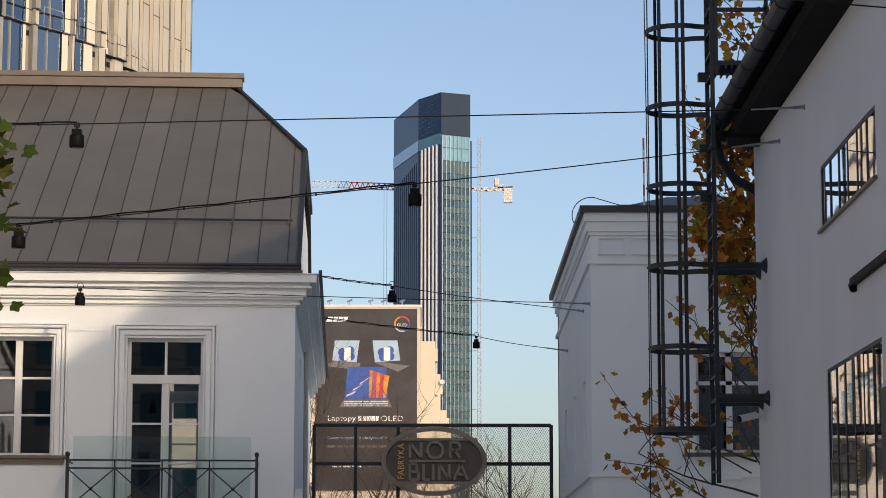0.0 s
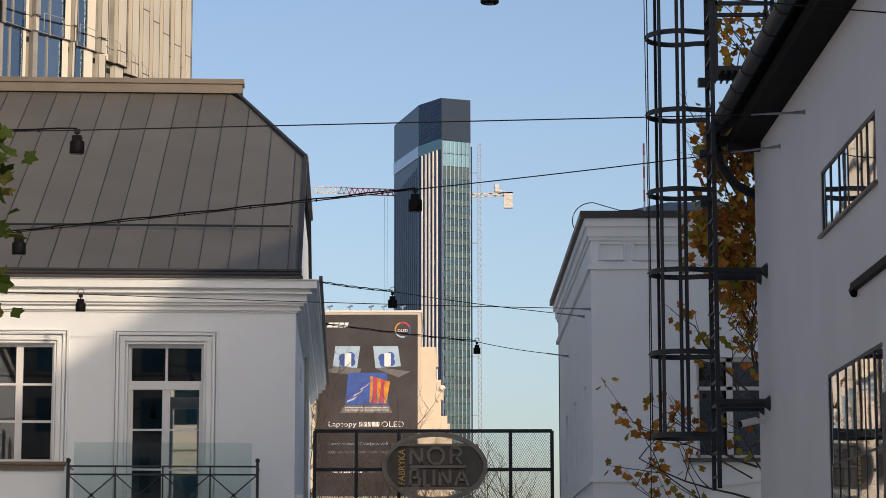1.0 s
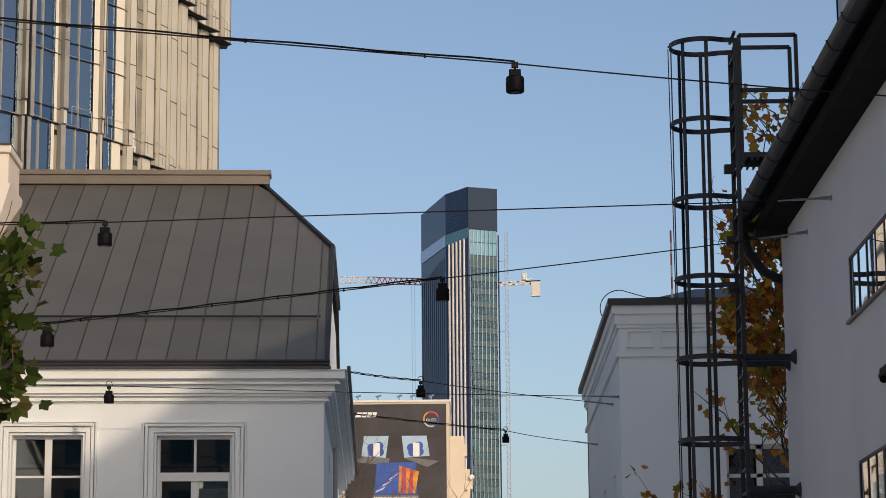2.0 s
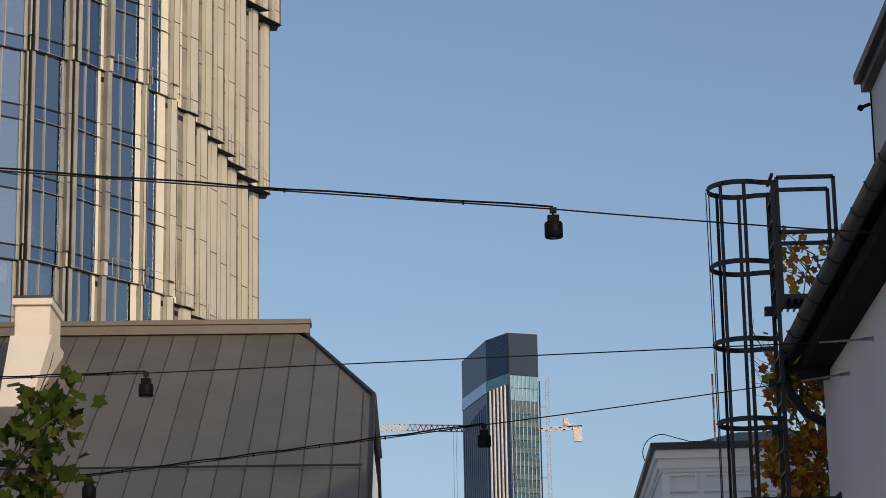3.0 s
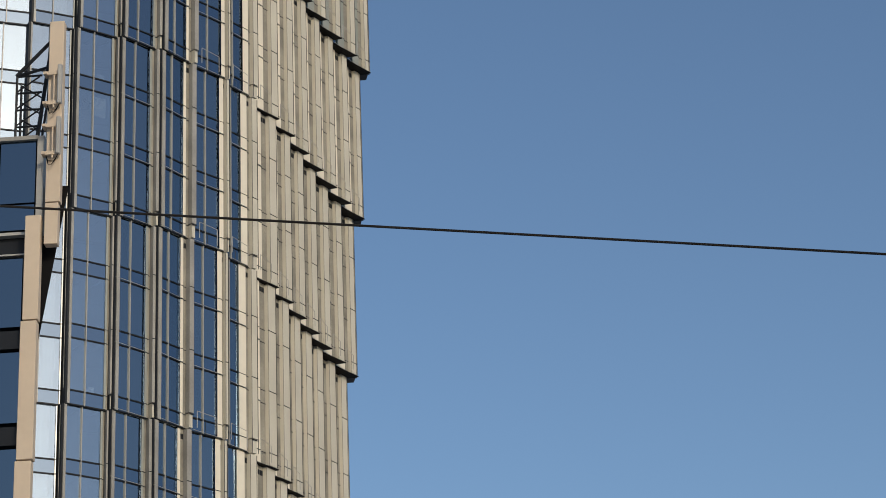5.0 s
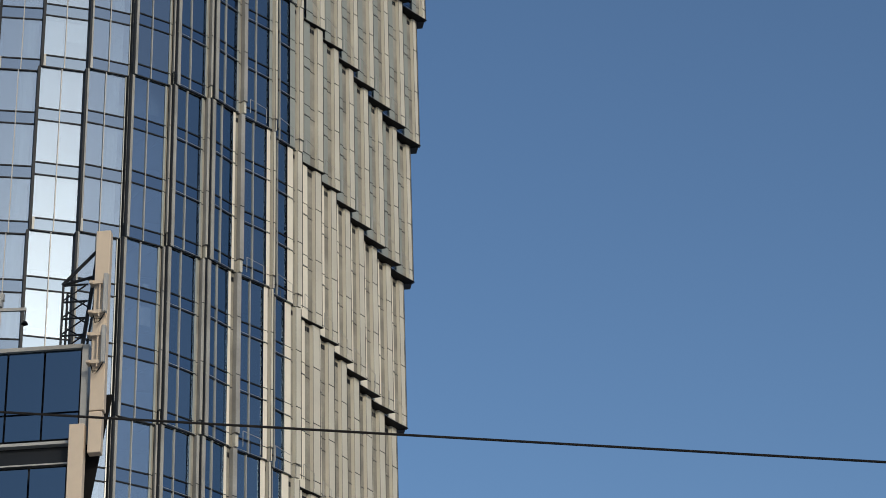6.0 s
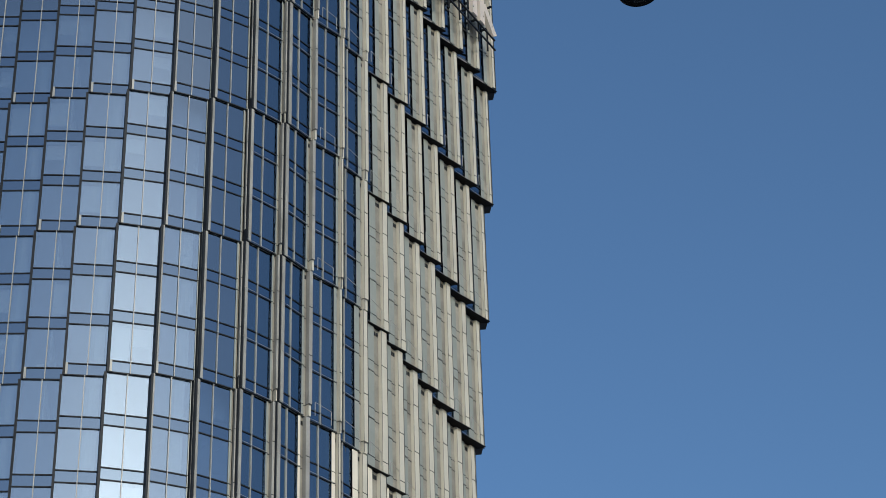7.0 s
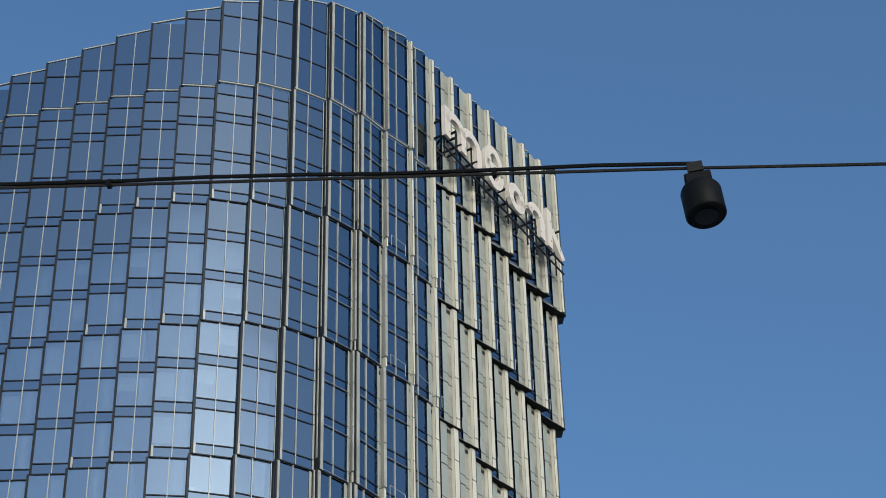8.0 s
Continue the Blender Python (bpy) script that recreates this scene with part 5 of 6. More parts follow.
# specks on the crown
bm = bmesh.new()
for i in range(7):
    for j in range(9):
        if (i * 7 + j * 3) % 5:
            on_face(bm, FB, FC, 0.06 + i * 0.135, 0.075 + i * 0.135, 143.5 + 0.9 * i * 0.4 + j * 1.35, 143.62 + 0.9 * i * 0.4 + j * 1.35 + 0.1, 0.12)
fpart("crown_lights", bm, M_SKYPALE)["kind"] = "stuff"
for i in range(5):
    bm = bmesh.new()
    u = 0.14 + i * 0.165
    z1 = z_at(139.0 + u * 1.6, 716)
    on_face(bm, FB, FC, u, u + 0.05, 30, z1, 0.35)
    fpart("white_fin", bm, M_SKYFIN)
for i in range(12):
    bm = bmesh.new()
    on_face(bm, FA, FB, 0.04 + i * 0.08, 0.05 + i * 0.08, 30, 131 + i * 0.45, 0.15)
    fpart("seam", bm, M_SKYNAVY)
FH = 4.02
for j in range(28):
    z1 = 143.3 - j * FH
    for i in range(7):
        u0, u1 = 0.035 + i * 0.133, 0.035 + (i + 1) * 0.133
        bm = bmesh.new()
        if j < 3:
            on_face(bm, FC, FD, u0 + 0.008, u1 - 0.008, z1 - FH + 0.15, z1 - 0.1, 0.25)
            fpart("window_pane", bm, M_SKYTOP if j < 2 else M_SKYBAND)
        else:
            on_face(bm, FC, FD, u0 + 0.012, u1 - 0.012, z1 - FH + 1.95, z1 - 0.05, 0.25)
            fpart("window_pane", bm, M_SKYGLASS)
    if j >= 3:
        bm = bmesh.new()
        on_face(bm, FC, FD, 0.1, 0.98, z1 - FH + 0.1, z1 - FH + 1.85, 0.32)
        fpart("floor_band", bm, M_SKYBAND)
for i in range(8):
    bm = bmesh.new()
    u = 0.035 + i * 0.133
    on_face(bm, FC, FD, u - 0.008, u + 0.008, 30, 143, 0.45)
    fpart("mullion", bm, M_SKYPALE)
# hoist mast beside it
bm = bmesh.new()
for x in (10.5, 11.5):
    for y in (722, 723):
        box(bm, x - 0.12, x + 0.12, y - 0.12, y + 0.12, 0, 144.5)
for k in range(80):
    z = k * 1.8
    beam(bm, (10.5, 722, z), (11.5, 722, z + 1.8), 0.16, 0.16)
    beam(bm, (10.5, 722, z + 1.8), (11.5, 722, z + 1.8), 0.16, 0.16)
for z in (40, 60, 78, 93, 113, 135):
    beam(bm, (8, 722, z), (10.5, 722, z), 0.3, 0.3)
mast = thing("hoist_mast", "pale lattice construction hoist mast beside skyscraper", "hoist", (11, 722, 0))
bmesh.ops.translate(bm, verts=bm.verts, vec=(-11, -722, 0))
part("lattice", bm, M_SKYPALE, mast)
bm = bmesh.new()
tube(bm, [(-2.5, -6, 142), (-2.5, -6, 10)], 0.25, 6)
part("guide_rail", bm, M_SKYGREY, mast)

# ---- tower crane behind it ----
crane = thing("tower_crane", "distant white and red tower crane", "crane", (4, 765, 0))
KY = 765.0
ks = KY / 730


def crane_part(name, mat, items, t=0.3):
    bm = bmesh.new()
    for p, q in items:
        beam(bm, (p[0] * ks - 4, 0, (p[1] - 1.6) * ks + 1.6), (q[0] * ks - 4, 0, (q[1] - 1.6) * ks + 1.6), t, t)
    return part(name, bm, mat, crane)


def truss(x0, x1, z0, z1, n, drop):
    it = []
    for k in range(n):
        a, b = x0 + (x1 - x0) * k / n, x0 + (x1 - x0) * (k + 1) / n
        za, zb = z0 + (z1 - z0) * k / n, z0 + (z1 - z0) * (k + 1) / n
        it += [((a, za), (b, zb)), ((a, za - drop), (b, zb - drop)), ((a, za - drop), ((a + b) / 2, (za + zb) / 2)), (((a + b) / 2, (za + zb) / 2), (b, zb - drop))]
    return it


crane_part("jib_tip", M_CRANE, truss(-41, -29.5, 132.1, 131.9, 7, 2.0))
crane_part("jib", M_CRANE_RED, truss(-29.5, -14, 131.7, 131.2, 9, 2.0))
crane_part("jib_rope", M_SKYGREY, [((-18.5, 129), (-18.5, 60)), ((-17.6, 129), (-17.6, 60))], 0.08)
crane_part("counter_jib", M_CRANE, truss(5, 21.6, 129.6, 130.2, 6, 0.9) + [((17, 130), (21.6, 130.2)), ((16.5, 130.4), (19, 130.9)), ((17, 130.2), (17, 132.4))], 0.42)
bm = bmesh.new()
box(bm, 18.8 * ks - 4, 21.5 * ks - 4, -1, 1, 131.2, 136.0)
part("counterweight", bm, M_CRANE, crane)
bm = bmesh.new()
box(bm, 15.8 * ks - 4, 17.4 * ks - 4, -1, 1, 136.5, 139.2, bevel=0.3)
part("winch_house", bm, M_CRANE, crane)
bm = bmesh.new()
box(bm, -5, -3, -1, 1, 0, 136)
part("mast", bm, M_CRANE, crane)

# ---- apartment block with a large poster ----
block = thing("apartment_block", "cream apartment block with stepped sunlit side", "apartment building", (-6, 210, 0))
bm = bmesh.new()
box(bm, -5.2, 4.05, -10, 4, 0, 26.5)
part("wall", bm, M_BLOCK, block)
bm = bmesh.new()
box(bm, -5.3, 4.15, -10.1, 4.1, 26.5, 26.68)
part("parapet", bm, M_FRAME, block)
for x0, x1, y, z1 in ((4.05, 5.3, -7, 23.9), (5.3, 5.75, -5.5, 21.2), (5.75, 6.3, -4, 18.2), (6.3, 6.7, -3, 16.3)):
    bm = bmesh.new()
    box(bm, x0, x1, y, 4, 0, z1)
    part("wing", bm, M_BLOCK, block)
    for j in range(5):
        bm = bmesh.new()
        z = z1 - 1.6 - j * 2.9
        box(bm, x1 - 0.05, x1 + 0.22, y + 0.2, y + 2.0, z - 0.1, z + 0.95)
        bal = part("balcony", bm, M_BLOCK, block)
        bm = bmesh.new()
        box(bm, x1 - 0.02, x1 + 0.02, y + 2.3, y + 3.3, z + 0.1, z + 1.4)
        part("window", bm, M_SKYGLASS, block)
for x in (-3.7, -2.0, -0.2, 0.9, 2.5):
    bm = bmesh.new()
    tube(bm, [(x, -9.5, 26.6), (x, -9.5, 27.1)], 0.06, 5)
    tube(bm, [(x - 0.2, -9.5, 27.0), (x + 0.25, -9.5, 27.15)], 0.09, 5)
    part("floodlight", bm, M_SKYPALE, block)
for z in (20.5,):
    bm = bmesh.new()
    bmesh.ops.create_cone(bm, cap_ends=True, segments=16, radius1=0.24, radius2=0.2, depth=0.1, matrix=Matrix.Translation((5.9, -5.8, z)) @ Matrix.Rotation(radians(80), 4, "X"))
    part("dish", bm, M_FRAME, block)

poster = thing("poster", "large dark advertising poster with three laptops", "poster", (-6.43, 199.8, 19.0))
M_POSTER = material("poster_dark", (0.027, 0.023, 0.025), 0.6, vary=0.15, scale=0.35, grain=3, bump=0, second=(0.05, 0.047, 0.054))
M_PSCREEN = material("poster_pale_blue", (0.40, 0.55, 0.70), 0.5, vary=0.1, scale=0.8, bump=0)
M_PBLUE = material("poster_blue", (0.03, 0.10, 0.42), 0.5, vary=0.2, scale=1.5, bump=0)
M_PORANGE = material("poster_orange", (0.75, 0.30, 0.03), 0.5, vary=0.3, scale=1.5, bump=0)
M_PPURPLE = material("poster_purple", (0.20, 0.06, 0.32), 0.5, vary=0.2, scale=1.5, bump=0)
M_PWHITE = material("poster_white", (0.80, 0.80, 0.80), 0.5, vary=0.02, bump=0)
M_PGREY = material("poster_grey", (0.16, 0.15, 0.15), 0.5, vary=0.1, scale=2, bump=0)
M_PRED = material("poster_red", (0.55, 0.05, 0.08), 0.5, vary=0.1, bump=0)
bm = bmesh.new()
box(bm, -4.22, 4.22, -0.1, 0.18, -8, 7.3)
part("sheet", bm, M_POSTER, poster)


def flat(name, mat, pts, parent=None, lift=0.0):
    """A printed shape of the poster: x to the right, z up, in the poster's metres."""
    bm = bmesh.new()
    y = -0.104 - lift
    f = [bm.verts.new((x, y, z)) for x, z in pts]
    b = [bm.verts.new((x, -0.09, z)) for x, z in pts]
    bm.faces.new(f)
    for k in range(len(f)):
        j = (k + 1) % len(f)
        bm.faces.new((f[k], b[k], b[j], f[j]))
    bmesh.ops.recalc_face_normals(bm, faces=bm.faces)
    return part(name, bm, mat, parent or poster)


def disc(cx, cz, r0, r1, a0=0, a1=360, n=20):
    out = [(cx + r1 * math.cos(radians(a0 + (a1 - a0) * k / n)), cz + r1 * math.sin(radians(a0 + (a1 - a0) * k / n))) for k in range(n + 1)]
    if r0 > 0:
        out += [(cx + r0 * math.cos(radians(a1 - (a1 - a0) * k / n)), cz + r0 * math.sin(radians(a1 - (a1 - a0) * k / n))) for k in range(n + 1)]
    return out


for s, sx in ((-1, -1.5), (1, 1.5)):
    c = sx + (-0.25 if s < 0 else 0.1)
    flat("laptop_screen", M_PSCREEN, [(c - 1.2, 2.9), (c + 0.85 * 1, 2.75), (c + 1.1, 4.6), (c - 1.0, 4.6)] if s < 0 else [(c - 0.95, 2.75), (c + 1.2, 2.9), (c + 0.95, 4.6), (c - 1.15, 4.6)], lift=0.01)
    for k, (dx, dz) in enumerate(((-0.35, 3.6), (0.3, 3.75), (0.35, 3.25), (-0.25, 3.2))):
        flat("petal", M_PBLUE, disc(c + dx, dz, 0, 0.36), lift=0.02 + k * 0.004)
    flat("card", M_PWHITE, [(c - 0.2, 2.9), (c + 0.35, 2.9), (c + 0.35, 4.0), (c - 0.2, 4.0)], lift=0.05)
    flat("laptop_base", M_PGREY, [(c - 2.0 * (1 if s < 0 else 0.45), 2.45 if s < 0 else 2.7), (c + 1.0, 2.1 if s < 0 else 1.95), (c + (1.2 if s < 0 else 2.0), 2.7 if s < 0 else 2.45), (c - 1.0, 2.85)], lift=0.008)
flat("laptop_screen", M_PBLUE, [(-1.9, -0.35), (1.75, -0.35), (1.65, 2.35), (-1.65, 2.35)], lift=0.02)
for k in range(6):
    x = -1.6 + k * 0.28
    flat("stripe", M_PPURPLE if k % 2 else M_PSCREEN, [(x - 0.2, -0.2 + k * 0.25), (x + 0.5, 0.1 + k * 0.3), (x + 0.7, 0.35 + k * 0.3), (x - 0.1, 0.0 + k * 0.25)], lift=0.03 + 0.003 * k)
for k in range(5):
    x = 0.15 + k * 0.3
    flat("stripe", M_PORANGE if k % 2 == 0 else M_PRED, [(x, -0.25), (x + 0.22, -0.25), (x + 0.34 + 0.05 * k, 2.0 - 0.1 * k), (x + 0.08, 2.1 - 0.1 * k)], lift=0.03 + 0.003 * k)
flat("laptop_base", M_PGREY, [(-2.35, -1.05), (2.1, -1.05), (1.8, -0.4), (-1.95, -0.4)], lift=0.01)
for k in range(3):
    flat("key_row", M_PWHITE, [(-1.9, -0.55 - k * 0.15), (1.75, -0.55 - k * 0.15), (1.77, -0.6 - k * 0.15), (-1.92, -0.6 - k * 0.15)], lift=0.02)
for k, (m, a) in enumerate(((M_PRED, 20), (M_PORANGE, 110), (M_PSCREEN, 200), (M_PBLUE, 290))):
    flat("ring", m, disc(2.95, 6.0, 0.56, 0.68, a, a + 88), lift=0.01)
flat("maker_mark", M_PWHITE, [(-3.5, 6.2), (-1.75, 6.2), (-1.62, 6.62), (-3.3, 6.62)], lift=0.01)
for k in range(3):
    flat("mark_gap", M_POSTER, [(-3.0 + k * 0.45, 6.18), (-2.94 + k * 0.45, 6.18), (-2.84 + k * 0.45, 6.64), (-2.9 + k * 0.45, 6.64)], lift=0.02)
for txt, x, w, z, h in (("OLED", 2.95, 0.86, 5.92, 0.24), ("Laptopy", -2.1, 2.35, -2.05, 0.55), ("OLED", 2.12, 1.9, -2.0, 0.46)):
    bm = fit_text(txt, w, h, 0.02)
    bmesh.ops.translate(bm, verts=bm.verts, vec=(x, -0.13, z))
    part("word", bm, M_PWHITE, poster)
flat("maker_word", M_PWHITE, [(-0.72, -2.2), (1.0, -2.2), (1.0, -1.8), (-0.72, -1.8)], lift=0.01)
for k in range(4):
    flat("mark_gap", M_POSTER, [(-0.4 + k * 0.36, -2.22), (-0.34 + k * 0.36, -2.22), (-0.34 + k * 0.36, -1.78), (-0.4 + k * 0.36, -1.78)], lift=0.02)
bm = fit_text("Zobacz wi\u0119cej ni\u017c kiedykolwiek wcze\u015bniej", 6.9, 0.36, 0.02)
bmesh.ops.translate(bm, verts=bm.verts, vec=(0.0, -0.13, -3.65))
part("word", bm, M_PSCREEN, poster)
for z, x0, x1, h in ((-4.45, -3.4, 2.8, 0.2), (-6.1, -2.9, -0.2, 0.3), (-6.1, 0.1, 2.0, 0.2)):
    x = x0
    while x < x1:
        w = rng.uniform(0.3, 0.9)
        flat("text_bar", M_PGREY if h < 0.25 else M_PWHITE, [(x, z), (min(x + w, x1), z), (min(x + w, x1), z + h), (x, z + h)], lift=0.01)
        x += w + 0.14

# ---- neighbouring glass building with a roof mast ----
navy = thing("navy_building", "navy glass office building with beige pylons and antennas", "office building", (-22, 84, 0))
NO = Vector((22, -84, -0.25))


def npart(name, bm, mat, parent=None, label=""):
    bmesh.ops.translate(bm, verts=bm.verts, vec=NO)
    return part(name, bm, mat, parent or navy, label)


bm = bmesh.new()
prism(bm, [(-40, 80.4), (-20.0, 80.4), (-24.5, 95), (-40, 95)], 0, 37.2)
prism(bm, [(-40, 80.4), (-19.9, 80.4), (-24.4, 95), (-40, 95)], 37.2, 41.0)
npart("wall", bm, M_TDARK)
for k in range(6):
    x1 = -19.9 - k * 1.42
    bm = bmesh.new()
    box(bm, x1 - 1.38, x1 - 0.04, 80.1, 80.14, 38.45, 41.0)
    npart("pane", bm, M_NB_GLASS)
    bm = bmesh.new()
    box(bm, x1 - 1.38, x1 - 0.04, 80.1, 80.14, 37.35, 38.37)
    npart("pane", bm, M_NB_GLASS)
    for j in range(3):
        bm = bmesh.new()
        zz = 33.3 - j * 3.7
        box(bm, x1 - 1.7, x1 - 0.36, 79.9, 79.94, zz + 0.1, zz + 2.8)
        npart("pane", bm, M_NB_GLASS)
        bm = bmesh.new()
        box(bm, x1 - 1.7, x1 - 0.36, 79.9, 79.94, zz - 0.75, zz - 0.05)
        npart("spandrel", bm, M_TDARK)
bm = bmesh.new()
box(bm, -40, -19.85, 79.95, 80.5, 41.0, 41.16)
npart("coping", bm, M_TRET)
bm = bmesh.new()
box(bm, -40, -20.2, 80.1, 80.4, 37.15, 37.27)
box(bm, -40, -20.2, 80.15, 80.4, 36.35, 36.41)
npart("gutter", bm, M_TGREY)
bm = bmesh.new()
box(bm, -19.86, -19.6, 80.0, 81, 37.2, 41.15)
npart("corner_strip", bm, M_TGREY)
for x0, x1, z0, z1 in ((-19.42, -18.86, 38.2, 45.8), (-19.42, -18.92, 36.5, 38.16), (-20.14, -19.56, 33.55, 37.7), (-20.2, -19.6, 28.2, 33.5), (-20.25, -19.65, 10, 28.15)):
    bm = bmesh.new()
    box(bm, x0, x1, 79.6, 80.0, z0, z1, bevel=0.02)
    npart("pylon", bm, M_NB_STONE, label="beige clad pylon")
# black wedge behind the pylons, with its shade put into the colour
bm = bmesh.new()
lo = [(-18.72, 39.2), (-19.62, 33.6), (-20.0, 33.6), (-20.0, 39.2)]
f = [bm.verts.new((x, 80.45, z)) for x, z in lo]
b = [bm.verts.new((x - 1.1, 84, z)) for x, z in lo]
bm.faces.new(f), bm.faces.new(b[::-1])
for k in range(4):
    j = (k + 1) % 4
    bm.faces.new((f[k], b[k], b[j], f[j]))
bmesh.ops.recalc_face_normals(bm, faces=bm.faces)
npart("dark_fin", bm, M_BLACK)
bm = bmesh.new()
for x in (-20.88, -20.1):
    for y in (80.6, 81.3):
        tube(bm, [(x, y, 41), (x + (0.0 if x < -20.5 else 0.35), y, 44.0)], 0.05, 6)
for k in range(4):
    z = 41.2 + k * 0.72
    tube(bm, [(-20.88, 80.6, z), (-20.0, 80.6, z + 0.62)], 0.035, 5)
    tube(bm, [(-20.88, 80.6, z + 0.66), (-19.9, 80.6, z + 0.66)], 0.045, 5)
    tube(bm, [(-20.88, 81.3, z + 0.62), (-20.0, 81.3, z)], 0.035, 5)
tube(bm, [(-20.92, 80.6, 44.05), (-19.5, 80.4, 45.4)], 0.07, 6)
tube(bm, [(-20.92, 80.6, 44.05), (-19.6, 80.5, 44.3)], 0.06, 6)
tube(bm, [(-19.5, 80.4, 45.4), (-20.05, 80.6, 41.1)], 0.08, 6)
npart("lattice_frame", bm, M_TDARK, label="dark steel lattice frame")
for z0, z1 in ((42.1, 43.75), (40.0, 41.55)):
    bm = bmesh.new()
    box(bm, -18.98, -18.82, 79.2, 79.42, z0, z1, bevel=0.03)
    a = npart("antenna", bm, M_TGREY, label="grey panel antenna")
    bm = bmesh.new()
    tube(bm, [(-19.15, 79.4, z0 - 0.1), (-19.15, 79.4, z1 - 0.2)], 0.035, 6)
    for z in (z0 + 0.1, z1 - 0.3):
        box(bm, -19.5, -18.9, 79.35, 79.45, z - 0.07, z + 0.07)
        box(bm, -19.55, -19.4, 79.3, 79.7, z - 0.05, z + 0.05)
    npart("antenna_bracket", bm, M_NB_STONE, a)
    bm = bmesh.new()
    for k in range(4):
        tube(bm, [(-18.9, 79.3, z0), (-19.0 - 0.05 * k, 79.3, z0 - 0.25 - 0.06 * k), (-19.3, 79.4, z0 - 0.2 - 0.05 * k), (-19.42, 79.5, z0 + 0.1)], 0.014, 4)
    npart("cable", bm, M_BLACK, a)
davit = thing("roof_davit", "grey steel roof davit with hanging hook", "davit", (-23.5, 80.6, 41.0))
bm = bmesh.new()
beam(bm, (0, 0, 0), (0.02, 0, 1.9), 0.2, 0.16)
part("post", bm, M_TDARK, davit)
bm = bmesh.new()
beam(bm, (-0.9, 0, 1.93), (1.2, 0, 1.86), 0.1, 0.12)
box(bm, -0.15, 0.25, -0.15, 0.15, 2.0, 2.3)
box(bm, 0.05, 0.3, -0.1, 0.1, 2.3, 2.6)
part("arm", bm, M_TGREY, davit)
bm = bmesh.new()
tube(bm, [(1.17, 0, 1.85), (1.17, 0, 1.35)], 0.03, 5)
lathe(bm, [(0.14, 1.22), (0.1, 1.3), (0.04, 1.36)], 10, (1.17, 0, 0))
part("hook", bm, M_BLACK, davit)

# ---- unseen building opposite, added to hold the wires and bounce sunlight ----
street_house = thing("unseen_street_building", "unseen pale rendered building that holds the wires and bounces sunlight", "building", (-10, 10, 0))
bm = bmesh.new()
box(bm, -6, 1.0, -16, 25.5, 0, 9.3)
part("wall", bm, M_PALE_HOUSE, street_house)
bm = bmesh.new()
box(bm, -6.2, 1.15, -16.2, 25.7, 9.3, 9.5)
part("coping", bm, M_ROOF_DARK, street_house)
for i in range(8):
    bm = bmesh.new()
    box(bm, 1.0, 1.05, -13 + i * 4.6, -11.6 + i * 4.6, 5.2, 7.2)
    part("window", bm, M_SKYGLASS, street_house)

# ---- unseen building added behind the camera, keeping bright sky out of window reflections ----
rear = thing("unseen_rear_building", "unseen brick-brown building added behind the camera to block mirrored sky", "building", (-5, -63, 0))
bm = bmesh.new()
box(bm, -30, 24, -4, 3, 0, 18)
part("wall", bm, M_BRICK, rear)
for i in range(15):
    for j in range(5):
        bm = bmesh.new()
        x = -27 + i * 3.2
        box(bm, x, x + 1.4, 3.0, 3.06, 1.2 + j * 3.5, 3.2 + j * 3.5)
        part("window", bm, M_SKYGLASS, rear)

# ---- sunlit flats behind the white house, seen through its door and in the wall windows ----
annex = thing("cream_flats", "sunlit cream block of flats behind the white house", "apartment building", (-7.4, 81, 0))
bm = bmesh.new()
box(bm, -2.1, 2.1, -11, 11, 0, 15.1)
part("wall", bm, M_BLOCK, annex)
bm = bmesh.new()
box(bm, -2.2, 2.2, -11.1, 11.1, 15.1, 15.25)
part("coping", bm, M_ROOF_DARK, annex)
for z in (1.4, 4.2, 7.0, 9.8, 12.6):
    for i in range(7):
        bm = bmesh.new()
        box(bm, 2.1, 2.14, -10.2 + i * 3.1, -8.9 + i * 3.1, z, z + 1.5)
        part("window", bm, M_SKYGLASS, annex)
    for x in (-1.7, -0.55, 0.6):
        bm = bmesh.new()
        box(bm, x, x + 0.75, -11.04, -11.0, z, z + 1.3)
        part("window", bm, M_SKYGLASS, annex)
    bm = bmesh.new()
    box(bm, -2.1, 2.1, -11.12, -11.0, z - 0.75, z - 0.6)
    part("ledge", bm, M_BLOCK, annex)

# ---- trees ----
LOBES = [(0, 1.0), (13, 0.82), (30, 0.68), (52, 0.98), (72, 0.76), (95, 0.66), (116, 0.82), (150, 0.55), (180, 0.3)]


def leaf(bm, c, size, out, rnd):
    """A lobed leaf, slightly folded along its rib."""
    out = Vector(out).normalized()
    ref = Vector((rnd.uniform(-1, 1), rnd.uniform(-1, 1), rnd.uniform(-1, 1)))
    side = out.cross(ref).normalized()
    nrm = side.cross(out)
    fold = rnd.uniform(0.1, 0.4)
    mid = bm.verts.new(c)
    rim = []
    for sgn in (1, -1):
        for a, r in (LOBES if sgn > 0 else LOBES[-2:0:-1]):
            x, y = math.cos(radians(a)) * r * size * 0.55, sgn * math.sin(radians(a)) * r * size * 0.55
            rim.append(bm.verts.new(Vector(c) + out * (x + size * 0.1) + side * y + nrm * (abs(y) * fold - x * x * 0.8 / size * 0.3)))
    for k in range(len(rim)):
        bm.faces.new((mid, rim[k], rim[(k + 1) % len(rim)]))


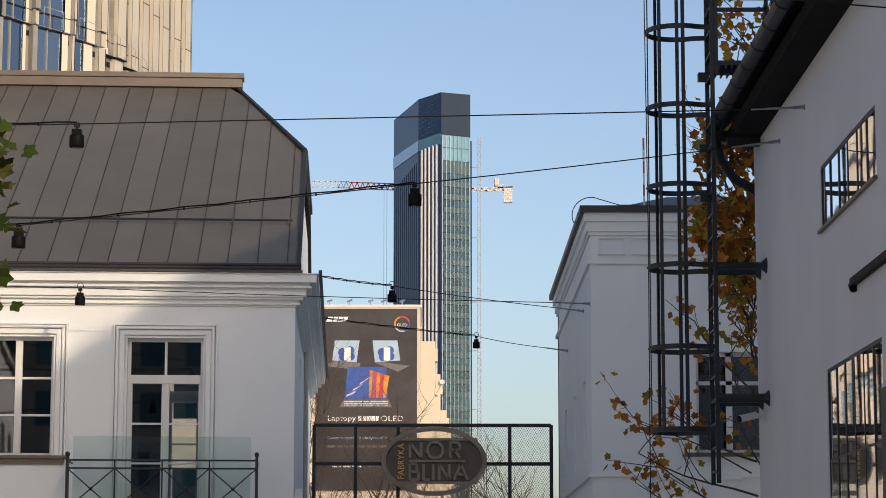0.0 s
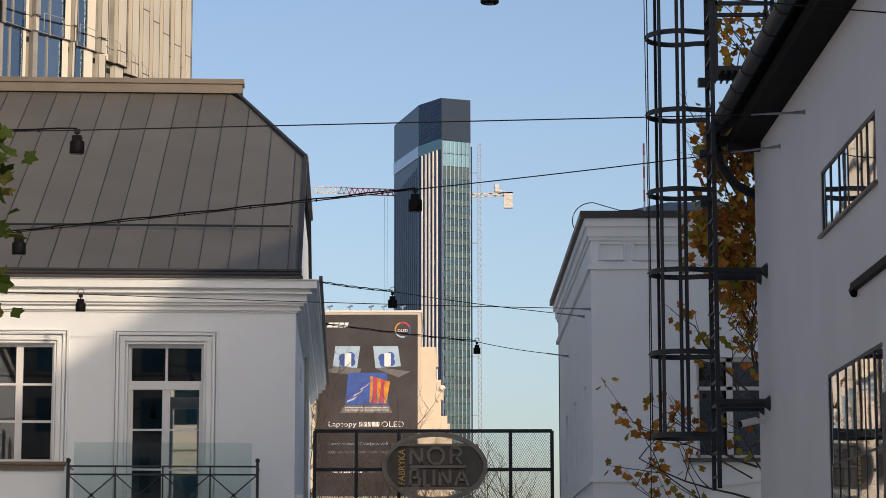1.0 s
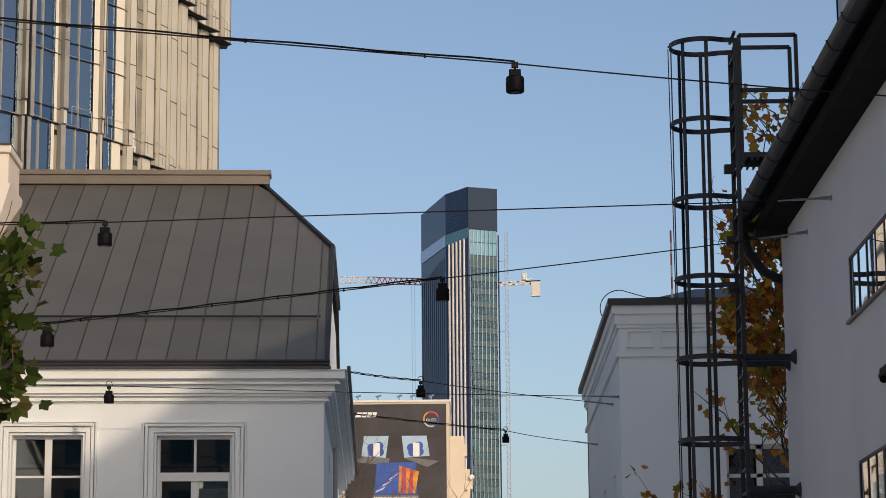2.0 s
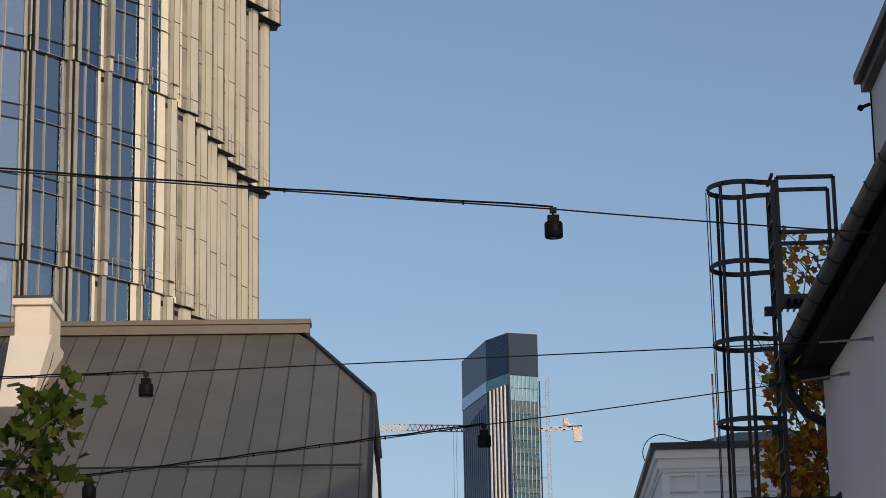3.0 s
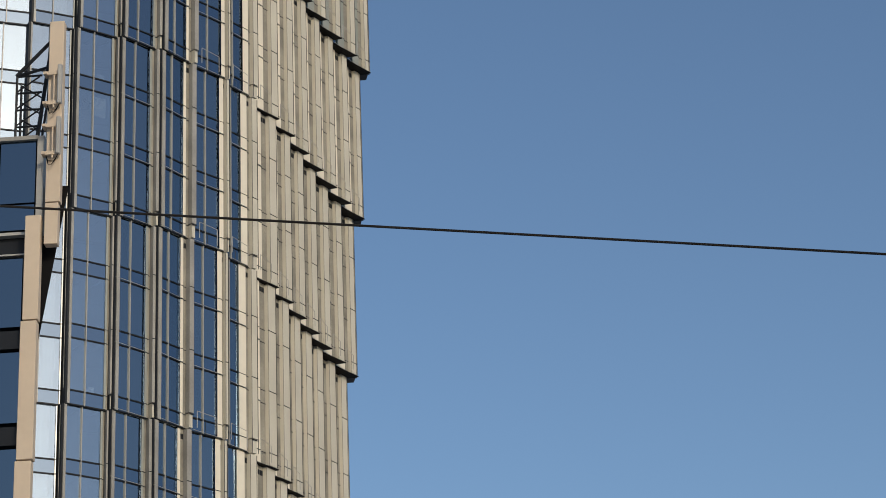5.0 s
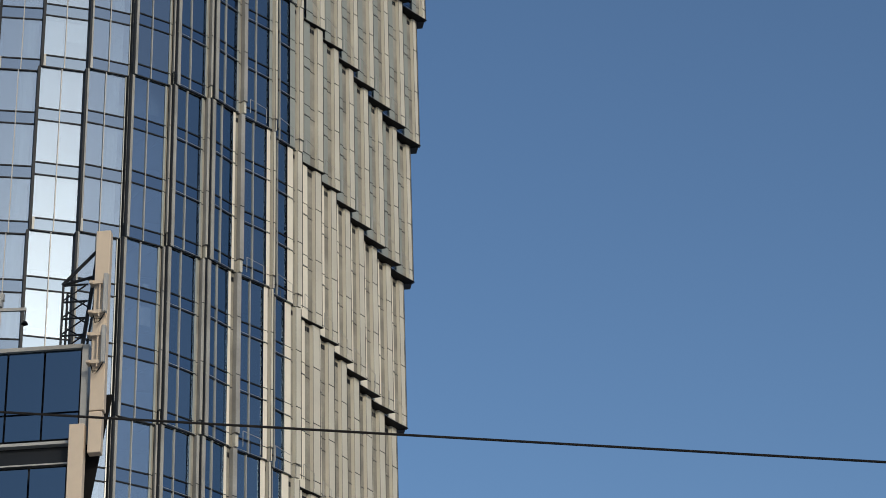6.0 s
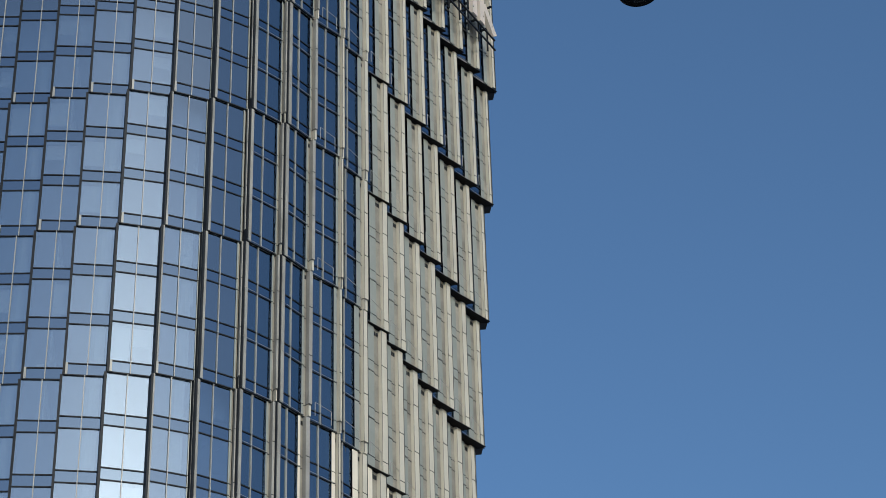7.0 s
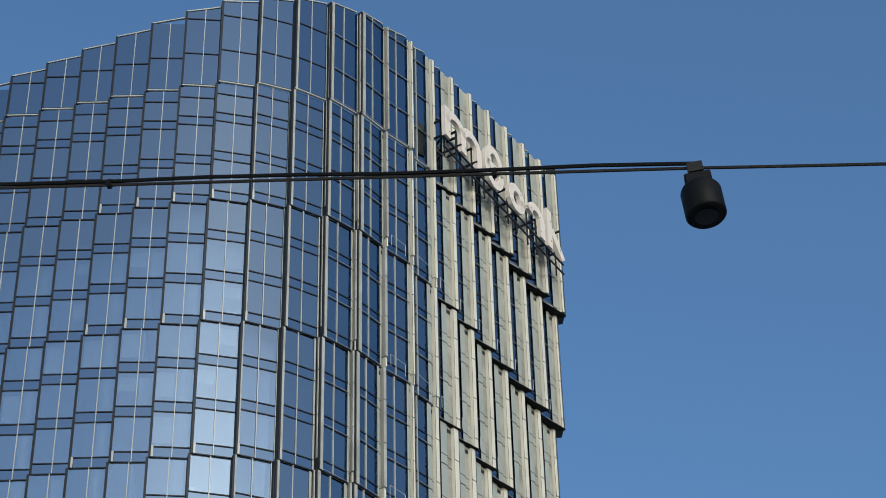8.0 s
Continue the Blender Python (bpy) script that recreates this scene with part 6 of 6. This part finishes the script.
def grow(bm, p, d, length, r, level, rnd, tips, droop=0.0, spread=0.6):
    pts = [Vector(p)]
    d = Vector(d).normalized()
    n = 5
    for k in range(n):
        d = (d + Vector((rnd.uniform(-1, 1), rnd.uniform(-1, 1), rnd.uniform(-0.6, 1) - droop)) * 0.16).normalized()
        pts.append(pts[-1] + d * (length / n))
    tube(bm, pts, r, 5, r_end=r * 0.45, caps=False)
    if level == 0:
        tips.append((pts[-1], d))
        tips.append((pts[3], d))
        tips.append((pts[2], d))
        return
    for k in range(2, n + 1):
        for _ in range(2 if level > 1 else 1):
            side = Vector((rnd.uniform(-1, 1), rnd.uniform(-1, 1), rnd.uniform(-0.3, 0.8)))
            grow(bm, pts[k], d * (1 - spread) + side * spread, length * rnd.uniform(0.4, 0.62), r * 0.5, level - 1, rnd, tips, droop, spread)


def tree(name, label, at, limbs, leaf_mat, size, per_tip, keep, seed, trunk_pts, trunk_r, inside=None):
    rnd = random.Random(seed)
    ob = thing(name, label, "tree", at)
    base = Vector(at)
    bm = bmesh.new()
    tube(bm, [Vector(p) - base for p in trunk_pts], trunk_r, 8, r_end=trunk_r * 0.25)
    tips = []
    for p, d, length, r, level in limbs:
        grow(bm, Vector(p) - base, d, length, r, level, rnd, tips)
    part("trunk", bm, M_BARK, ob)
    if leaf_mat is None:
        return ob
    bm = bmesh.new()
    count = 0
    for p, d in tips:
        for _ in range(per_tip):
            if rnd.random() > keep:
                continue
            o = Vector((rnd.gauss(0, 1), rnd.gauss(0, 1), rnd.gauss(-0.3, 0.7)))
            if inside and not inside(p + base):
                continue
            leaf(bm, p + o * size * 0.45, size * rnd.uniform(0.6, 1.15), o + d * 0.5, rnd)
            count += 1
    crown = part("crown", bm, leaf_mat, ob)
    crown["kind"] = "stuff"
    return ob


r0 = random.Random(3)
limbs = []
for k in range(15):
    z = 2.6 + k * 0.48
    a = r0.uniform(math.pi * 0.55, math.pi * 1.45) if z < 5.5 else r0.uniform(math.pi * 0.3, math.pi * 1.9)
    ln = (1.9 if z < 5 else 1.35 if z < 7.5 else 0.7) * r0.uniform(0.7, 1.1)
    x0 = 4.45 - 0.02 * z if z < 5.5 else 4.5
    limbs.append(((x0, 33.2, z), (math.cos(a) * 1.0, math.sin(a) * 0.7, 0.75 if z > 4 else 0.35), ln, 0.018, 2 if 4.6 < z < 7.6 else 1))
r1 = random.Random(8)
for k in range(10):
    z = 3.4 + k * 0.4
    limbs.append(((4.5, 33.2, z), (r1.uniform(-0.7, 0.25), r1.uniform(-0.8, 0.8), 0.9), 1.1 * r1.uniform(0.7, 1.2), 0.016, 1))
for z, ln in ((2.4, 1.9), (3.4, 1.7)):
    limbs.append(((4.3, 33.2, z), (-1.0, -0.1, 0.5), ln, 0.013, 1))
limbs.append(((4.55, 33.2, 8.6), (-0.1, 0, 1.0), 1.3, 0.02, 1))
limbs.append(((4.5, 33.2, 8.2), (-0.3, 0, 1.0), 1.3, 0.02, 1))
limbs.append(((4.5, 33.2, 8.9), (-0.25, 0.1, 0.8), 1.0, 0.02, 1))


def leafy(c):
    """Dense along the stem, thinning out to the twigs on the open side."""
    u = c.x / c.y
    chance = (math.sin(c.x * 91.7 + c.z * 57.3) * 4375.8) % 1.0
    if u > 0.112:
        return chance < (0.85 if c.z > 5.4 else 0.6)
    if u > 0.0885:
        return c.z < 7.3 and chance < (1.1 if c.z > 5.6 else 0.75)
    return u > 0.066 and c.z < 4.9 and chance < 0.8


tree("autumn_tree", "young plane tree with sparse orange and brown leaves", (4.4, 33.2, 0), limbs, M_LEAF_AUTUMN, 0.17, 4, 0.62, 11,
     [(4.62, 33.2, 0), (4.6, 33.2, 4), (4.55, 33.2, 7), (4.55, 33.2, 9.6)], 0.07, inside=leafy)

limbs = []
for k in range(16):
    a = r0.uniform(0, 2 * math.pi)
    z = 2.9 + 0.055 * k
    limbs.append(((-3.27, 14.2, z), (math.cos(a), math.sin(a), 0.75), 0.6 + 0.2 * r0.random(), 0.01, 1))
tree("green_tree", "small maple tree with dense dark green leaves", (-3.35, 14.2, 0), limbs, M_LEAF_GREEN, 0.145, 4, 0.95, 23,
     [(-3.35, 14.2, 0), (-3.32, 14.2, 1.6), (-3.35, 14.2, 3.7)], 0.05, inside=lambda c: 3.3 < c.z < 4.38)

for at, h, seed in (((-3.4, 62, 0), 7.2, 5), ((-1.9, 66, 0), 6.4, 6), ((0.9, 60, 0), 4.4, 7), ((2.0, 63, 0), 4.6, 8), ((-0.6, 70, 0), 5.4, 9)):
    b = Vector(at)
    rr = random.Random(seed)
    limbs = [((b.x, b.y, h * 0.2 + h * 0.06 * k), (rr.uniform(-0.5, 0.5), rr.uniform(-0.5, 0.5), 1.0), h * rr.uniform(0.35, 0.5), 0.022, 2) for k in range(9)]
    tree("bare_tree", "bare brown leafless street tree behind the gate", at, limbs, None, 0.1, 0, 0, seed, [b, b + Vector((0, 0, h * 0.7))], 0.06)
